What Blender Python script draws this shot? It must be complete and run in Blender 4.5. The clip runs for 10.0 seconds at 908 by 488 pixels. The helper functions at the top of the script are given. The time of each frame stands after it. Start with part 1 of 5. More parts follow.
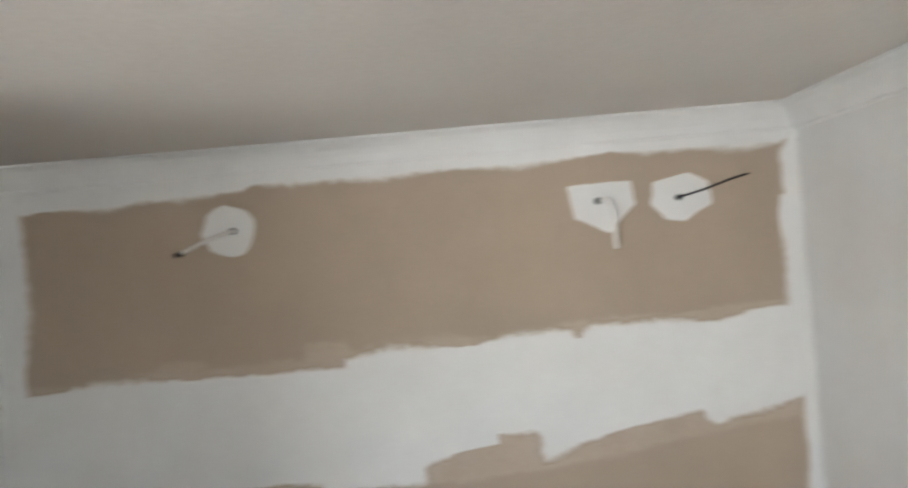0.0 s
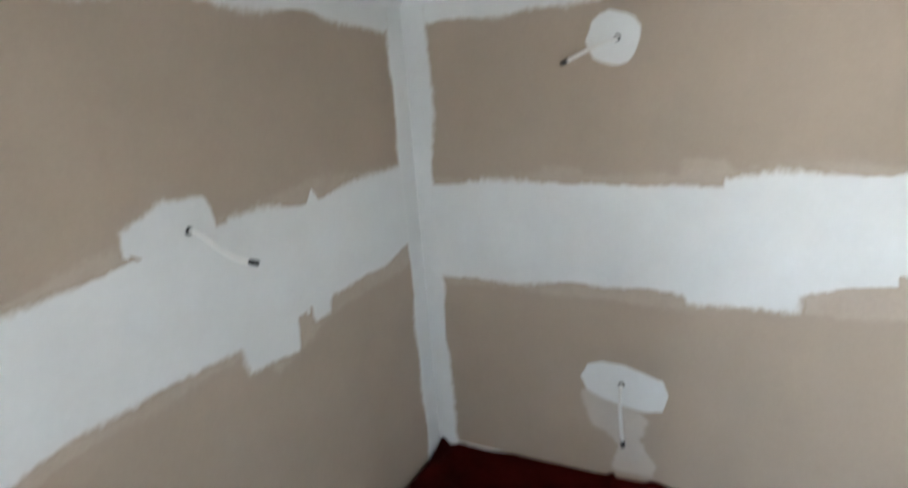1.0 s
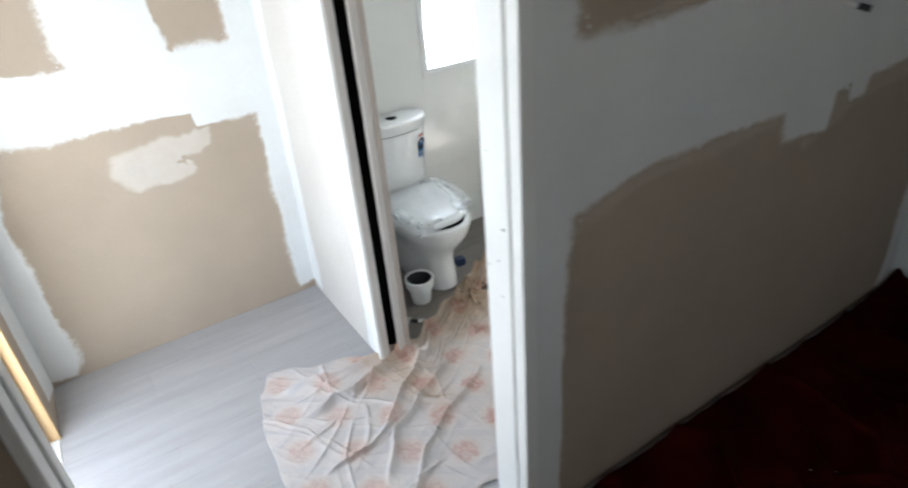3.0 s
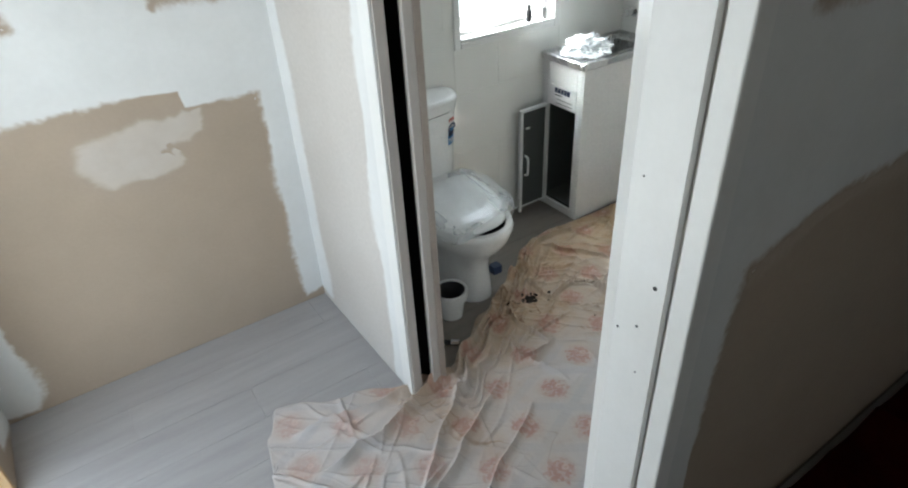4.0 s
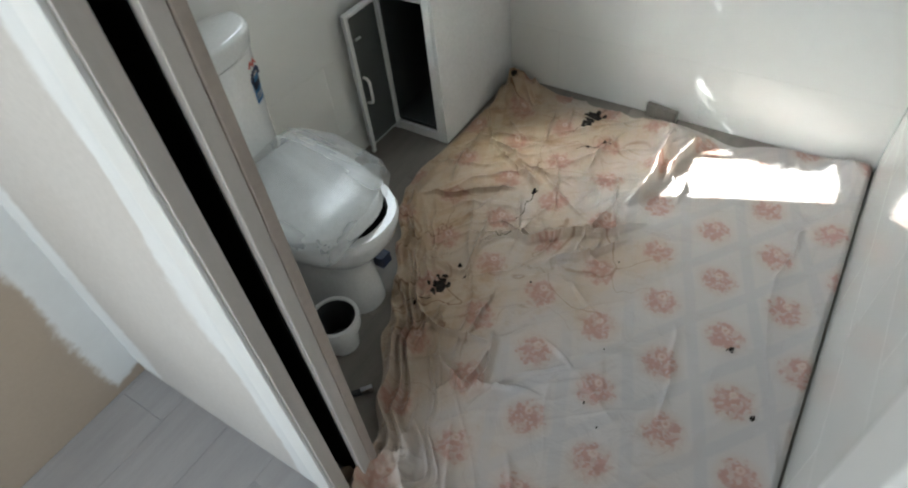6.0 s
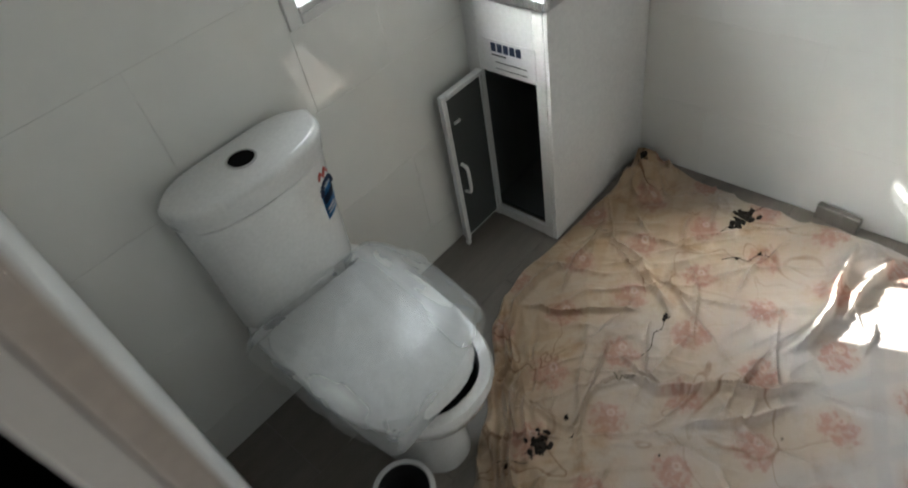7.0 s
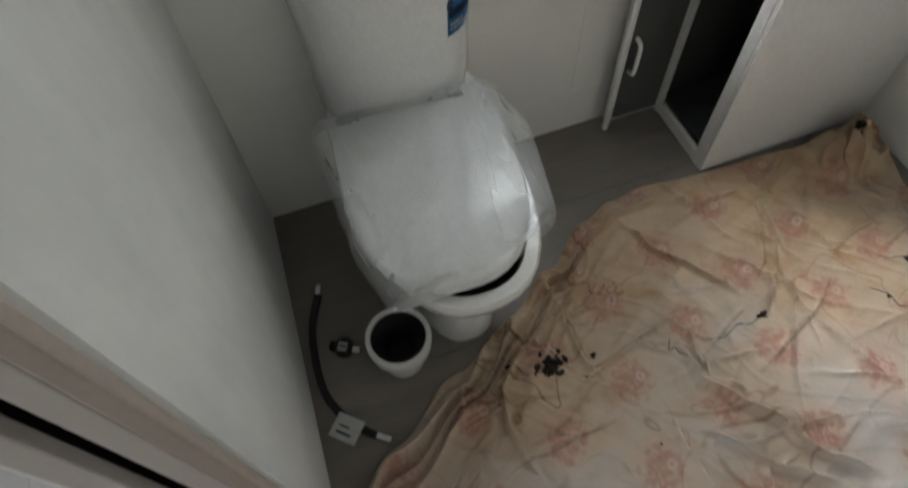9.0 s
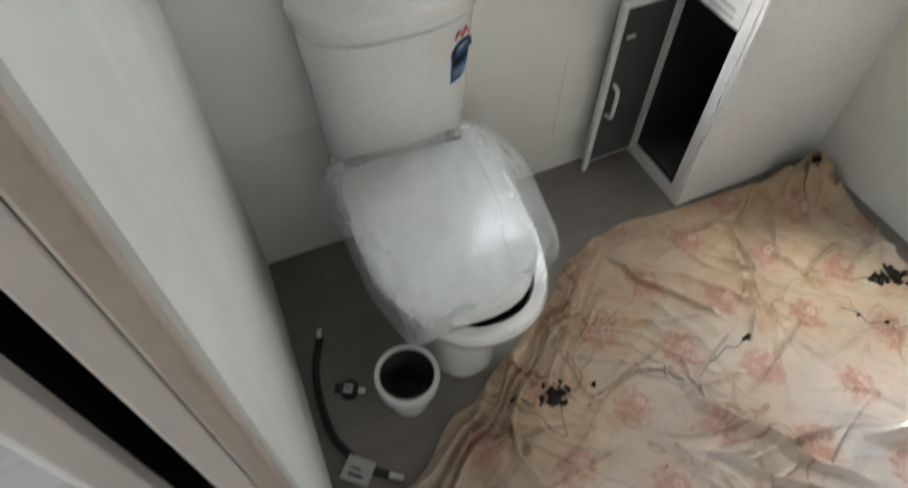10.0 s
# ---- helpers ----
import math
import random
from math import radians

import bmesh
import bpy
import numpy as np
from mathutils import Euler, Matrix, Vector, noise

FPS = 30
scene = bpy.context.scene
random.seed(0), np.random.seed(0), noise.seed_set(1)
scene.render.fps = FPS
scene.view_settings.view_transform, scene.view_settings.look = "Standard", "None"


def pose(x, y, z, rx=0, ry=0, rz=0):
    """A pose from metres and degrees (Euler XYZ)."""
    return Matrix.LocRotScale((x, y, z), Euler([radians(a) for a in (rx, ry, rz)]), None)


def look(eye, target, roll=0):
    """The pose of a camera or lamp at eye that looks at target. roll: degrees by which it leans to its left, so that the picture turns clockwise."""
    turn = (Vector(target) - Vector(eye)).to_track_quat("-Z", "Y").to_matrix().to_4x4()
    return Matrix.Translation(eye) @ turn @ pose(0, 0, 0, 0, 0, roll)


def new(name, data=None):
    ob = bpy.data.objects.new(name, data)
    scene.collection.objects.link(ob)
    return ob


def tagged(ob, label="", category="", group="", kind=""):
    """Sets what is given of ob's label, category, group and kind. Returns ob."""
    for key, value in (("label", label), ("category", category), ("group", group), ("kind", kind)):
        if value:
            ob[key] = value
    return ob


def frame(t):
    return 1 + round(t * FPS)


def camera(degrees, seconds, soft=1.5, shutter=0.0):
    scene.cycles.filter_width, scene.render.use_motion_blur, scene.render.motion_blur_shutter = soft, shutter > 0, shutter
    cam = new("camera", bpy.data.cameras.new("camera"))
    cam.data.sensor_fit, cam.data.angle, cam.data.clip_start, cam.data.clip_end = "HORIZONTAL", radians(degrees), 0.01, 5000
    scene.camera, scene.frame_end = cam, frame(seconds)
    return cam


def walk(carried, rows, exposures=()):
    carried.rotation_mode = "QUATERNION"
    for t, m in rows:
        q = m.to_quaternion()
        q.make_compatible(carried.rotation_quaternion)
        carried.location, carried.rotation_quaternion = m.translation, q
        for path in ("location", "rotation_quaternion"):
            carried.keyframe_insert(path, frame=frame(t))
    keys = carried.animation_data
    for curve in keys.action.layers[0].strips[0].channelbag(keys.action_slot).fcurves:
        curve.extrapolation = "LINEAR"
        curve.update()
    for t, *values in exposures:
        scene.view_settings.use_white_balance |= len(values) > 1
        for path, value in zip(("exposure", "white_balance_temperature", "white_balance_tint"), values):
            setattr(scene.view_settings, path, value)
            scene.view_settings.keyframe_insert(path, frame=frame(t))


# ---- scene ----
cam = camera(71.8, 10.0, soft=1.9, shutter=0.4)
PATH = [
    (0, (-0.237, -1.889, 1.959), (1.762, -1.851, 1.958), -4.7),
    (0.5, (-0.298, -1.68, 1.908), (1.59, -1.023, 1.84), -5.0),
    (1, (-0.311, -1.601, 2.022), (1.37, -0.664, 1.477), -4.4),
    (1.5, (-0.373, -1.695, 1.901), (1.055, -0.65, 0.969), -3.5),
    (2, (-0.54, -1.762, 1.815), (0.562, -0.412, 0.834), -6.4),
    (2.5, (-0.687, -1.409, 1.866), (0.259, 0.047, 0.873), -3.9),
    (3, (-0.802, -1.026, 1.871), (0.079, 0.452, 0.85), -4.9),
    (3.2, (-0.853, -0.861, 1.883), (0.01, 0.612, 0.842), -4.8),
    (4.3, (-0.728, -0.377, 1.753), (0.263, 0.941, 0.623), -1.0),
    (4.5, (-0.735, -0.327, 1.753), (0.363, 0.901, 0.619), 0.2),
    (5, (-0.626, -0.144, 1.72), (0.527, 0.922, 0.483), 1.6),
    (5.2, (-0.524, -0.031, 1.723), (0.589, 1.007, 0.425), 0.4),
    (6.3, (-0.206, 0.471, 1.544), (0.874, 1.228, 0.039), -9.0),
    (6.5, (-0.144, 0.556, 1.537), (0.943, 1.285, 0.024), -9.1),
    (7, (0.14, 0.681, 1.533), (1.054, 1.757, 0.117), -12.3),
    (7.5, (0.229, 0.716, 1.52), (1.19, 1.71, 0.074), -7.1),
    (8, (0.218, 0.762, 1.519), (1.277, 1.717, 0.117), -4.3),
    (8.5, (0.323, 0.781, 1.49), (0.99, 1.95, 0.011), -7.3),
    (9, (0.349, 0.753, 1.436), (0.652, 1.745, -0.274), -3.6),
    (9.5, (0.255, 0.759, 1.439), (0.583, 1.623, -0.335), -0.6),
    (10, (0.221, 0.743, 1.459), (0.717, 1.808, -0.159), 0.9),
]
EXPOSURES = [(0, 4.64, 6250, 9), (0.5, 4.74, 6300, 9), (1.0, 5.14, 5750, 6), (1.5, 4.99, 6100, 8), (1.8, 4.87, 6200, 10), (2.1, 3.93, 6150, 12), (2.5, 3.53, 5950, 8), (3.2, 3.22, 5900, 6), (4.3, 2.52, 6000, 3), (5.2, 2.62, 6000, 3), (6.3, 2.32, 6150, 4), (7.5, 2.12, 6300, 6), (8.0, 1.77, 6350, 6), (8.5, 1.72, 6350, 6), (9.0, 2.22, 6450, 7), (10, 2.82, 6400, 7)]
walk(cam, [(t, look(eye, target, roll)) for t, eye, target, roll in PATH], EXPOSURES)

from mathutils import geometry

# ---- world, sun, large lights ----
world = bpy.data.worlds.new("world")
scene.world = world
world.use_nodes = True
wn = world.node_tree.nodes
sky = wn.new("ShaderNodeTexSky")
sky.sky_type = "NISHITA"
sky.sun_disc = False
SUN_WAY = Vector((0.49, -1.10, -0.97)).normalized()
sky.sun_elevation = math.asin(-SUN_WAY.z)
sky.sun_rotation = math.atan2(-SUN_WAY.x, -SUN_WAY.y)
world.node_tree.links.new(sky.outputs[0], wn["Background"].inputs[0])
wn["Background"].inputs[1].default_value = 0.05

sun_data = bpy.data.lights.new("sun", "SUN")
sun_data.energy, sun_data.angle, sun_data.color = 5.0, radians(0.5), (1.0, 0.96, 0.90)
sun = new("sun", sun_data)
sun.matrix_world = look((0, 6, 5), Vector((0, 6, 5)) + SUN_WAY)


def window_light(name, at, towards, wide, high, watts, color=(0.92, 0.96, 1.0)):
    d = bpy.data.lights.new(name, "AREA")
    d.shape, d.size, d.size_y, d.energy, d.color = "RECTANGLE", wide, high, watts, color
    ob = new(name, d)
    ob.matrix_world = look(at, towards)
    return ob


# fill lamp added to brighten the bedroom, at an unseen window
window_light("bedroom_fill_light", (-1.34, -2.0, 1.45), (1.0, -2.0, 1.3), 1.4, 1.0, 0.58, (1.0, 0.955, 0.90))
window_light("door_light", (-1.36, 0.98, 1.05), (0.5, 1.05, 0.9), 0.8, 1.9, 2.7, (0.95, 0.97, 1.0))
window_light("bath_window_light", (1.115, 1.925, 1.245), (1.115, 0.5, 0.6), 0.5, 0.46, 0.85)

# ---- materials ----


def node(nt, kind, **values):
    n = nt.nodes.new(kind)
    for k, v in values.items():
        n.inputs[k.replace("_", " ")].default_value = v
    return n


def surface(name, color, second=None, rough=0.6, spread=0.5, scale=6.0, fine=120.0, bump=0.05, metal=0.0, stretch=(1, 1, 1), sheen=0.0, coat=0.0, rough_spread=0.1, vary=0.0, speck=0.1):
    """A procedural surface: two colours mixed by broad noise, fine grain in colour, gloss and relief."""
    m = bpy.data.materials.new(name)
    m.use_nodes = True
    nt = m.node_tree
    b = nt.nodes["Principled BSDF"]
    second = second or tuple(c * 0.85 for c in color)
    place = nt.nodes.new("ShaderNodeNewGeometry")
    mp = nt.nodes.new("ShaderNodeMapping")
    mp.inputs["Scale"].default_value = stretch
    nt.links.new(place.outputs["Position"], mp.inputs["Vector"])
    broad = node(nt, "ShaderNodeTexNoise", Scale=scale, Detail=5.0, Roughness=0.6)
    small = node(nt, "ShaderNodeTexNoise", Scale=fine, Detail=3.0)
    for n in (broad, small):
        nt.links.new(mp.outputs[0], n.inputs["Vector"])
    ramp = nt.nodes.new("ShaderNodeValToRGB")
    ramp.color_ramp.elements[0].position = 0.5 - spread / 2
    ramp.color_ramp.elements[1].position = 0.5 + spread / 2
    ramp.color_ramp.elements[0].color = (*second, 1)
    ramp.color_ramp.elements[1].color = (*color, 1)
    nt.links.new(broad.outputs["Fac"], ramp.inputs["Fac"])
    grain = nt.nodes.new("ShaderNodeMapRange")
    grain.inputs["To Min"].default_value, grain.inputs["To Max"].default_value = 1 - speck * 1.2, 1 + speck
    nt.links.new(small.outputs["Fac"], grain.inputs["Value"])
    mul = nt.nodes.new("ShaderNodeVectorMath")
    mul.operation = "MULTIPLY"
    nt.links.new(ramp.outputs["Color"], mul.inputs[0])
    nt.links.new(grain.outputs["Result"], mul.inputs[1])
    colour = mul.outputs[0]
    if vary:
        info = nt.nodes.new("ShaderNodeObjectInfo")
        own = nt.nodes.new("ShaderNodeMapRange")
        own.inputs["To Min"].default_value, own.inputs["To Max"].default_value = 1 - vary, 1 + vary
        nt.links.new(info.outputs["Random"], own.inputs["Value"])
        mul2 = nt.nodes.new("ShaderNodeVectorMath")
        mul2.operation = "MULTIPLY"
        nt.links.new(colour, mul2.inputs[0])
        nt.links.new(own.outputs["Result"], mul2.inputs[1])
        colour = mul2.outputs[0]
    nt.links.new(colour, b.inputs["Base Color"])
    rr = nt.nodes.new("ShaderNodeMapRange")
    rr.inputs["To Min"].default_value, rr.inputs["To Max"].default_value = max(0.02, rough - rough_spread), min(1, rough + rough_spread)
    nt.links.new(broad.outputs["Fac"], rr.inputs["Value"])
    nt.links.new(rr.outputs["Result"], b.inputs["Roughness"])
    b.inputs["Metallic"].default_value = metal
    b.inputs["Sheen Weight"].default_value = sheen
    b.inputs["Coat Weight"].default_value = coat
    if bump:
        bp = node(nt, "ShaderNodeBump", Strength=bump, Distance=0.004)
        nt.links.new(small.outputs["Fac"], bp.inputs["Height"])
        nt.links.new(bp.outputs[0], b.inputs["Normal"])
    return m


BOARD = surface("plasterboard_paper", (0.42, 0.342, 0.268), (0.36, 0.295, 0.23), rough=0.85, scale=2.2, fine=90, bump=0.02, speck=0.05)
UNDERCOAT = surface("thin_undercoat", (0.575, 0.55, 0.52), (0.515, 0.485, 0.45), rough=0.8, scale=2.5, fine=70, bump=0.04)
COMPOUND = surface("joint_compound", (0.74, 0.75, 0.745), (0.66, 0.665, 0.655), rough=0.7, scale=3.5, fine=50, bump=0.02, speck=0.03)


def mottled(nt, color, second, scale, fine, speck, spread=0.5):
    """The colour that surface() gives a plain material, for use inside another one."""
    place = nt.nodes.new("ShaderNodeNewGeometry")
    broad = node(nt, "ShaderNodeTexNoise", Scale=scale, Detail=5.0, Roughness=0.6)
    small = node(nt, "ShaderNodeTexNoise", Scale=fine, Detail=3.0)
    for n in (broad, small):
        nt.links.new(place.outputs["Position"], n.inputs["Vector"])
    ramp = nt.nodes.new("ShaderNodeValToRGB")
    for e, at, c in zip(ramp.color_ramp.elements, (0.5 - spread / 2, 0.5 + spread / 2), (second, color)):
        e.position, e.color = at, (*c, 1)
    nt.links.new(broad.outputs["Fac"], ramp.inputs["Fac"])
    grain = nt.nodes.new("ShaderNodeMapRange")
    grain.inputs["To Min"].default_value, grain.inputs["To Max"].default_value = 1 - speck * 1.2, 1 + speck
    nt.links.new(small.outputs["Fac"], grain.inputs["Value"])
    mul = nt.nodes.new("ShaderNodeVectorMath")
    mul.operation = "MULTIPLY"
    nt.links.new(ramp.outputs["Color"], mul.inputs[0])
    nt.links.new(grain.outputs["Result"], mul.inputs[1])
    return mul.outputs[0]


PAPER_TONE = ((0.42, 0.342, 0.268), (0.36, 0.295, 0.23), 2.2, 90, 0.05)
UNDERCOAT_TONE = ((0.575, 0.55, 0.52), (0.515, 0.485, 0.45), 2.5, 70, 0.1)


def thinned(m, under, most=1.0, scale=48.0, stretch=(1, 1, 1)):
    """Lets a coat thin out towards its rim, where the trowel or brush ran dry and the board beneath shows."""
    nt = m.node_tree
    cover = nt.nodes.new("ShaderNodeAttribute")
    cover.attribute_name = "cover"
    place = nt.nodes.new("ShaderNodeNewGeometry")
    mp = nt.nodes.new("ShaderNodeMapping")
    mp.inputs["Scale"].default_value = stretch
    nt.links.new(place.outputs["Position"], mp.inputs["Vector"])
    ragged = node(nt, "ShaderNodeTexNoise", Scale=scale, Detail=5.0, Roughness=0.65)
    nt.links.new(mp.outputs[0], ragged.inputs["Vector"])
    add = nt.nodes.new("ShaderNodeMath")
    add.operation = "MULTIPLY_ADD"
    nt.links.new(ragged.outputs["Fac"], add.inputs[0])
    add.inputs[1].default_value = 0.9
    nt.links.new(cover.outputs["Fac"], add.inputs[2])
    edge = nt.nodes.new("ShaderNodeMapRange")
    edge.interpolation_type = "SMOOTHSTEP"
    edge.inputs["From Min"].default_value, edge.inputs["From Max"].default_value = 0.55, 1.25
    edge.inputs["To Max"].default_value = most
    nt.links.new(add.outputs[0], edge.inputs["Value"])
    base = nt.nodes["Principled BSDF"].inputs["Base Color"]
    mix = nt.nodes.new("ShaderNodeMix")
    mix.data_type = "RGBA"
    nt.links.new(edge.outputs["Result"], mix.inputs["Factor"])
    nt.links.new(mottled(nt, *under), mix.inputs[6])
    nt.links.new(base.links[0].from_socket, mix.inputs[7])
    nt.links.new(mix.outputs[2], base)
    return m


COAT = thinned(surface("trowelled_compound", (0.74, 0.75, 0.745), (0.66, 0.665, 0.655), rough=0.75, scale=3.5, fine=50, bump=0.02, speck=0.03), PAPER_TONE)
COAT_ON_UNDERCOAT = thinned(surface("trowelled_compound_on_undercoat", (0.74, 0.75, 0.745), (0.66, 0.665, 0.655), rough=0.75, scale=3.5, fine=50, bump=0.02, speck=0.03), UNDERCOAT_TONE)
THIN = thinned(surface("thin_white_compound", (0.66, 0.64, 0.61), (0.56, 0.52, 0.47), rough=0.8, scale=9, fine=50, bump=0.02, speck=0.04), PAPER_TONE, 0.6, 9.0, (0.5, 0.5, 3.0))
SKIM = thinned(surface("thin_skim", (0.50, 0.43, 0.365), (0.43, 0.355, 0.283), rough=0.8, scale=9, fine=60, bump=0.03), PAPER_TONE, 0.7)
SMEARED = surface("smeared_plaster", (0.76, 0.76, 0.75), (0.64, 0.65, 0.645), rough=0.55, scale=4, fine=14, bump=0.14, stretch=(1, 2, 0.7), spread=0.5, speck=0.04)
PAINT = surface("white_paint", (0.78, 0.78, 0.77), (0.72, 0.72, 0.70), rough=0.35, scale=5, fine=70, bump=0.02, speck=0.025)
STRIP = surface("bare_strip", (0.44, 0.38, 0.335), (0.38, 0.32, 0.275), rough=0.6, scale=6, fine=80, bump=0.05)
PRIMED = surface("primed_timber", (0.58, 0.54, 0.51), (0.51, 0.475, 0.44), rough=0.5, scale=6, fine=80, bump=0.05, stretch=(6, 6, 1), speck=0.05)
CEILING = surface("ceiling_paint", (0.68, 0.65, 0.61), (0.62, 0.59, 0.55), rough=0.8, scale=1.5, fine=60, bump=0.02)
# near-black colour that paints the shade in pocket, bowl, holes and gaps
HOLLOW_SHADE = surface("painted_hollow_shade", (0.008, 0.0075, 0.007), (0.004, 0.004, 0.004), rough=0.9, bump=0.0)
HOLLOW_SHADE.node_tree.nodes["Principled BSDF"].inputs["Specular IOR Level"].default_value = 0.05
TILE = surface("white_wall_tile", (0.80, 0.80, 0.77), (0.785, 0.783, 0.75), rough=0.05, scale=1.3, fine=40, bump=0.002, rough_spread=0.02, speck=0.012)
GROUT = surface("pale_grout", (0.80, 0.79, 0.76), rough=0.85, bump=0.05)
SCREED = surface("grey_screed", (0.24, 0.23, 0.22), rough=0.9, bump=0.05)
FLOOR_TILE = surface("taupe_floor_tile", (0.235, 0.21, 0.185), (0.17, 0.152, 0.135), rough=0.42, scale=4, fine=60, bump=0.03, stretch=(1, 5, 1), vary=0.06)
PLANK = surface("grey_vinyl_plank", (0.40, 0.395, 0.40), (0.32, 0.315, 0.32), rough=0.34, scale=3, fine=70, bump=0.02, stretch=(0.7, 7, 1), vary=0.03)
PORCELAIN = surface("white_porcelain", (0.82, 0.82, 0.81), (0.80, 0.80, 0.79), rough=0.05, scale=2, bump=0.0, coat=0.5, rough_spread=0.015)
SEAT = surface("white_seat_plastic", (0.80, 0.81, 0.81), (0.78, 0.79, 0.79), rough=0.22, scale=3, bump=0.0)
CABINET = surface("white_enamel_steel", (0.74, 0.74, 0.735), (0.70, 0.70, 0.695), rough=0.3, scale=2, fine=90, bump=0.01)
# the door back's dark grey, also used to paint shade inside the tub cabinet
DARK_GREY_AND_SHADE = surface("dark_grey_and_shade", (0.062, 0.070, 0.067), (0.048, 0.054, 0.052), rough=0.5, scale=5, bump=0.02)
DARK = surface("black_rubber", (0.014, 0.014, 0.015), rough=0.55, bump=0.1, fine=300)
STEEL = surface("brushed_steel", (0.55, 0.55, 0.55), (0.48, 0.48, 0.48), rough=0.28, metal=1.0, scale=10, fine=200, stretch=(1, 20, 1))
CHROME = surface("chrome", (0.75, 0.75, 0.76), rough=0.08, metal=1.0, bump=0.0)
TIMBER = surface("raw_pine", (0.62, 0.44, 0.24), (0.50, 0.33, 0.16), rough=0.6, scale=8, fine=60, bump=0.08, stretch=(8, 8, 0.7))
BRICK = surface("red_brick", (0.36, 0.15, 0.10), (0.26, 0.10, 0.07), rough=0.9, scale=20, fine=90, bump=0.3, vary=0.25)
RED_CLOTH = surface("dark_red_cloth", (0.050, 0.0022, 0.0013), (0.016, 0.0012, 0.0008), rough=0.85, scale=2.5, fine=400, bump=0.08)
RED_CLOTH.node_tree.nodes["Principled BSDF"].inputs["Specular IOR Level"].default_value = 0.05
ALUMINIUM = surface("white_aluminium", (0.72, 0.72, 0.71), rough=0.35, bump=0.0)
CABLE = surface("white_cable", (0.74, 0.73, 0.70), rough=0.5, bump=0.0)
RED_PLASTIC = surface("red_plastic", (0.55, 0.02, 0.02), rough=0.35, bump=0.0)
BLUE_PLASTIC = surface("blue_plastic", (0.04, 0.08, 0.22), rough=0.35, bump=0.0)
STICKER_BLUE = surface("sticker_blue", (0.05, 0.25, 0.55), rough=0.4, bump=0.0)
STICKER_NAVY = surface("sticker_navy", (0.008, 0.025, 0.075), rough=0.4, bump=0.0)
STICKER_RED = surface("sticker_red", (0.50, 0.08, 0.06), rough=0.4, bump=0.0)
PAPER = surface("crumpled_paper", (0.52, 0.52, 0.50), (0.42, 0.42, 0.40), rough=0.8, scale=40, bump=0.2)
STICKER_WHITE = surface("sticker_white", (0.78, 0.78, 0.78), rough=0.4, bump=0.0)
SOOT = surface("black_debris", (0.012, 0.010, 0.008), (0.03, 0.02, 0.012), rough=0.95, fine=200, bump=0.4)
CONCRETE = surface("outside_ground", (0.42, 0.40, 0.36), (0.32, 0.30, 0.27), rough=0.9, scale=2, bump=0.1)
LEAF = surface("green_leaf", (0.07, 0.11, 0.04), (0.045, 0.08, 0.03), rough=0.5, bump=0.0)


def film_material(name, cover, tint=(0.9, 0.93, 0.95), rough=0.12, scale=14.0):
    """Clear wrinkled plastic film: mostly see-through, glossy, milky where it is creased."""
    m = bpy.data.materials.new(name)
    m.use_nodes = True
    nt = m.node_tree
    b = nt.nodes["Principled BSDF"]
    b.inputs["Base Color"].default_value = (*tint, 1)
    b.inputs["Roughness"].default_value = rough
    tc = nt.nodes.new("ShaderNodeTexCoord")
    n = node(nt, "ShaderNodeTexNoise", Scale=scale, Detail=4.0, Roughness=0.55, Distortion=0.8)
    mp = nt.nodes.new("ShaderNodeMapping")
    mp.inputs["Scale"].default_value = (1.0, 0.35, 1.0)
    nt.links.new(tc.outputs["Object"], mp.inputs["Vector"])
    nt.links.new(mp.outputs[0], n.inputs["Vector"])
    mr = nt.nodes.new("ShaderNodeMapRange")
    mr.inputs["From Min"].default_value, mr.inputs["From Max"].default_value = 0.35, 0.75
    mr.inputs["To Min"].default_value, mr.inputs["To Max"].default_value = cover * 0.35, min(1, cover * 1.6)
    nt.links.new(n.outputs["Fac"], mr.inputs["Value"])
    nt.links.new(mr.outputs["Result"], b.inputs["Alpha"])
    bp = node(nt, "ShaderNodeBump", Strength=0.4, Distance=0.012)
    nt.links.new(n.outputs["Fac"], bp.inputs["Height"])
    nt.links.new(bp.outputs[0], b.inputs["Normal"])
    return m


FILM = film_material("clear_film", 0.30, rough=0.10, scale=5.5)
FILM_CLUMP = film_material("crumpled_film", 0.6, scale=30)

glass = bpy.data.materials.new("window_glass")
glass.use_nodes = True
gb = glass.node_tree.nodes["Principled BSDF"]
gb.inputs["Transmission Weight"].default_value, gb.inputs["Roughness"].default_value, gb.inputs["IOR"].default_value = 1.0, 0.02, 1.45


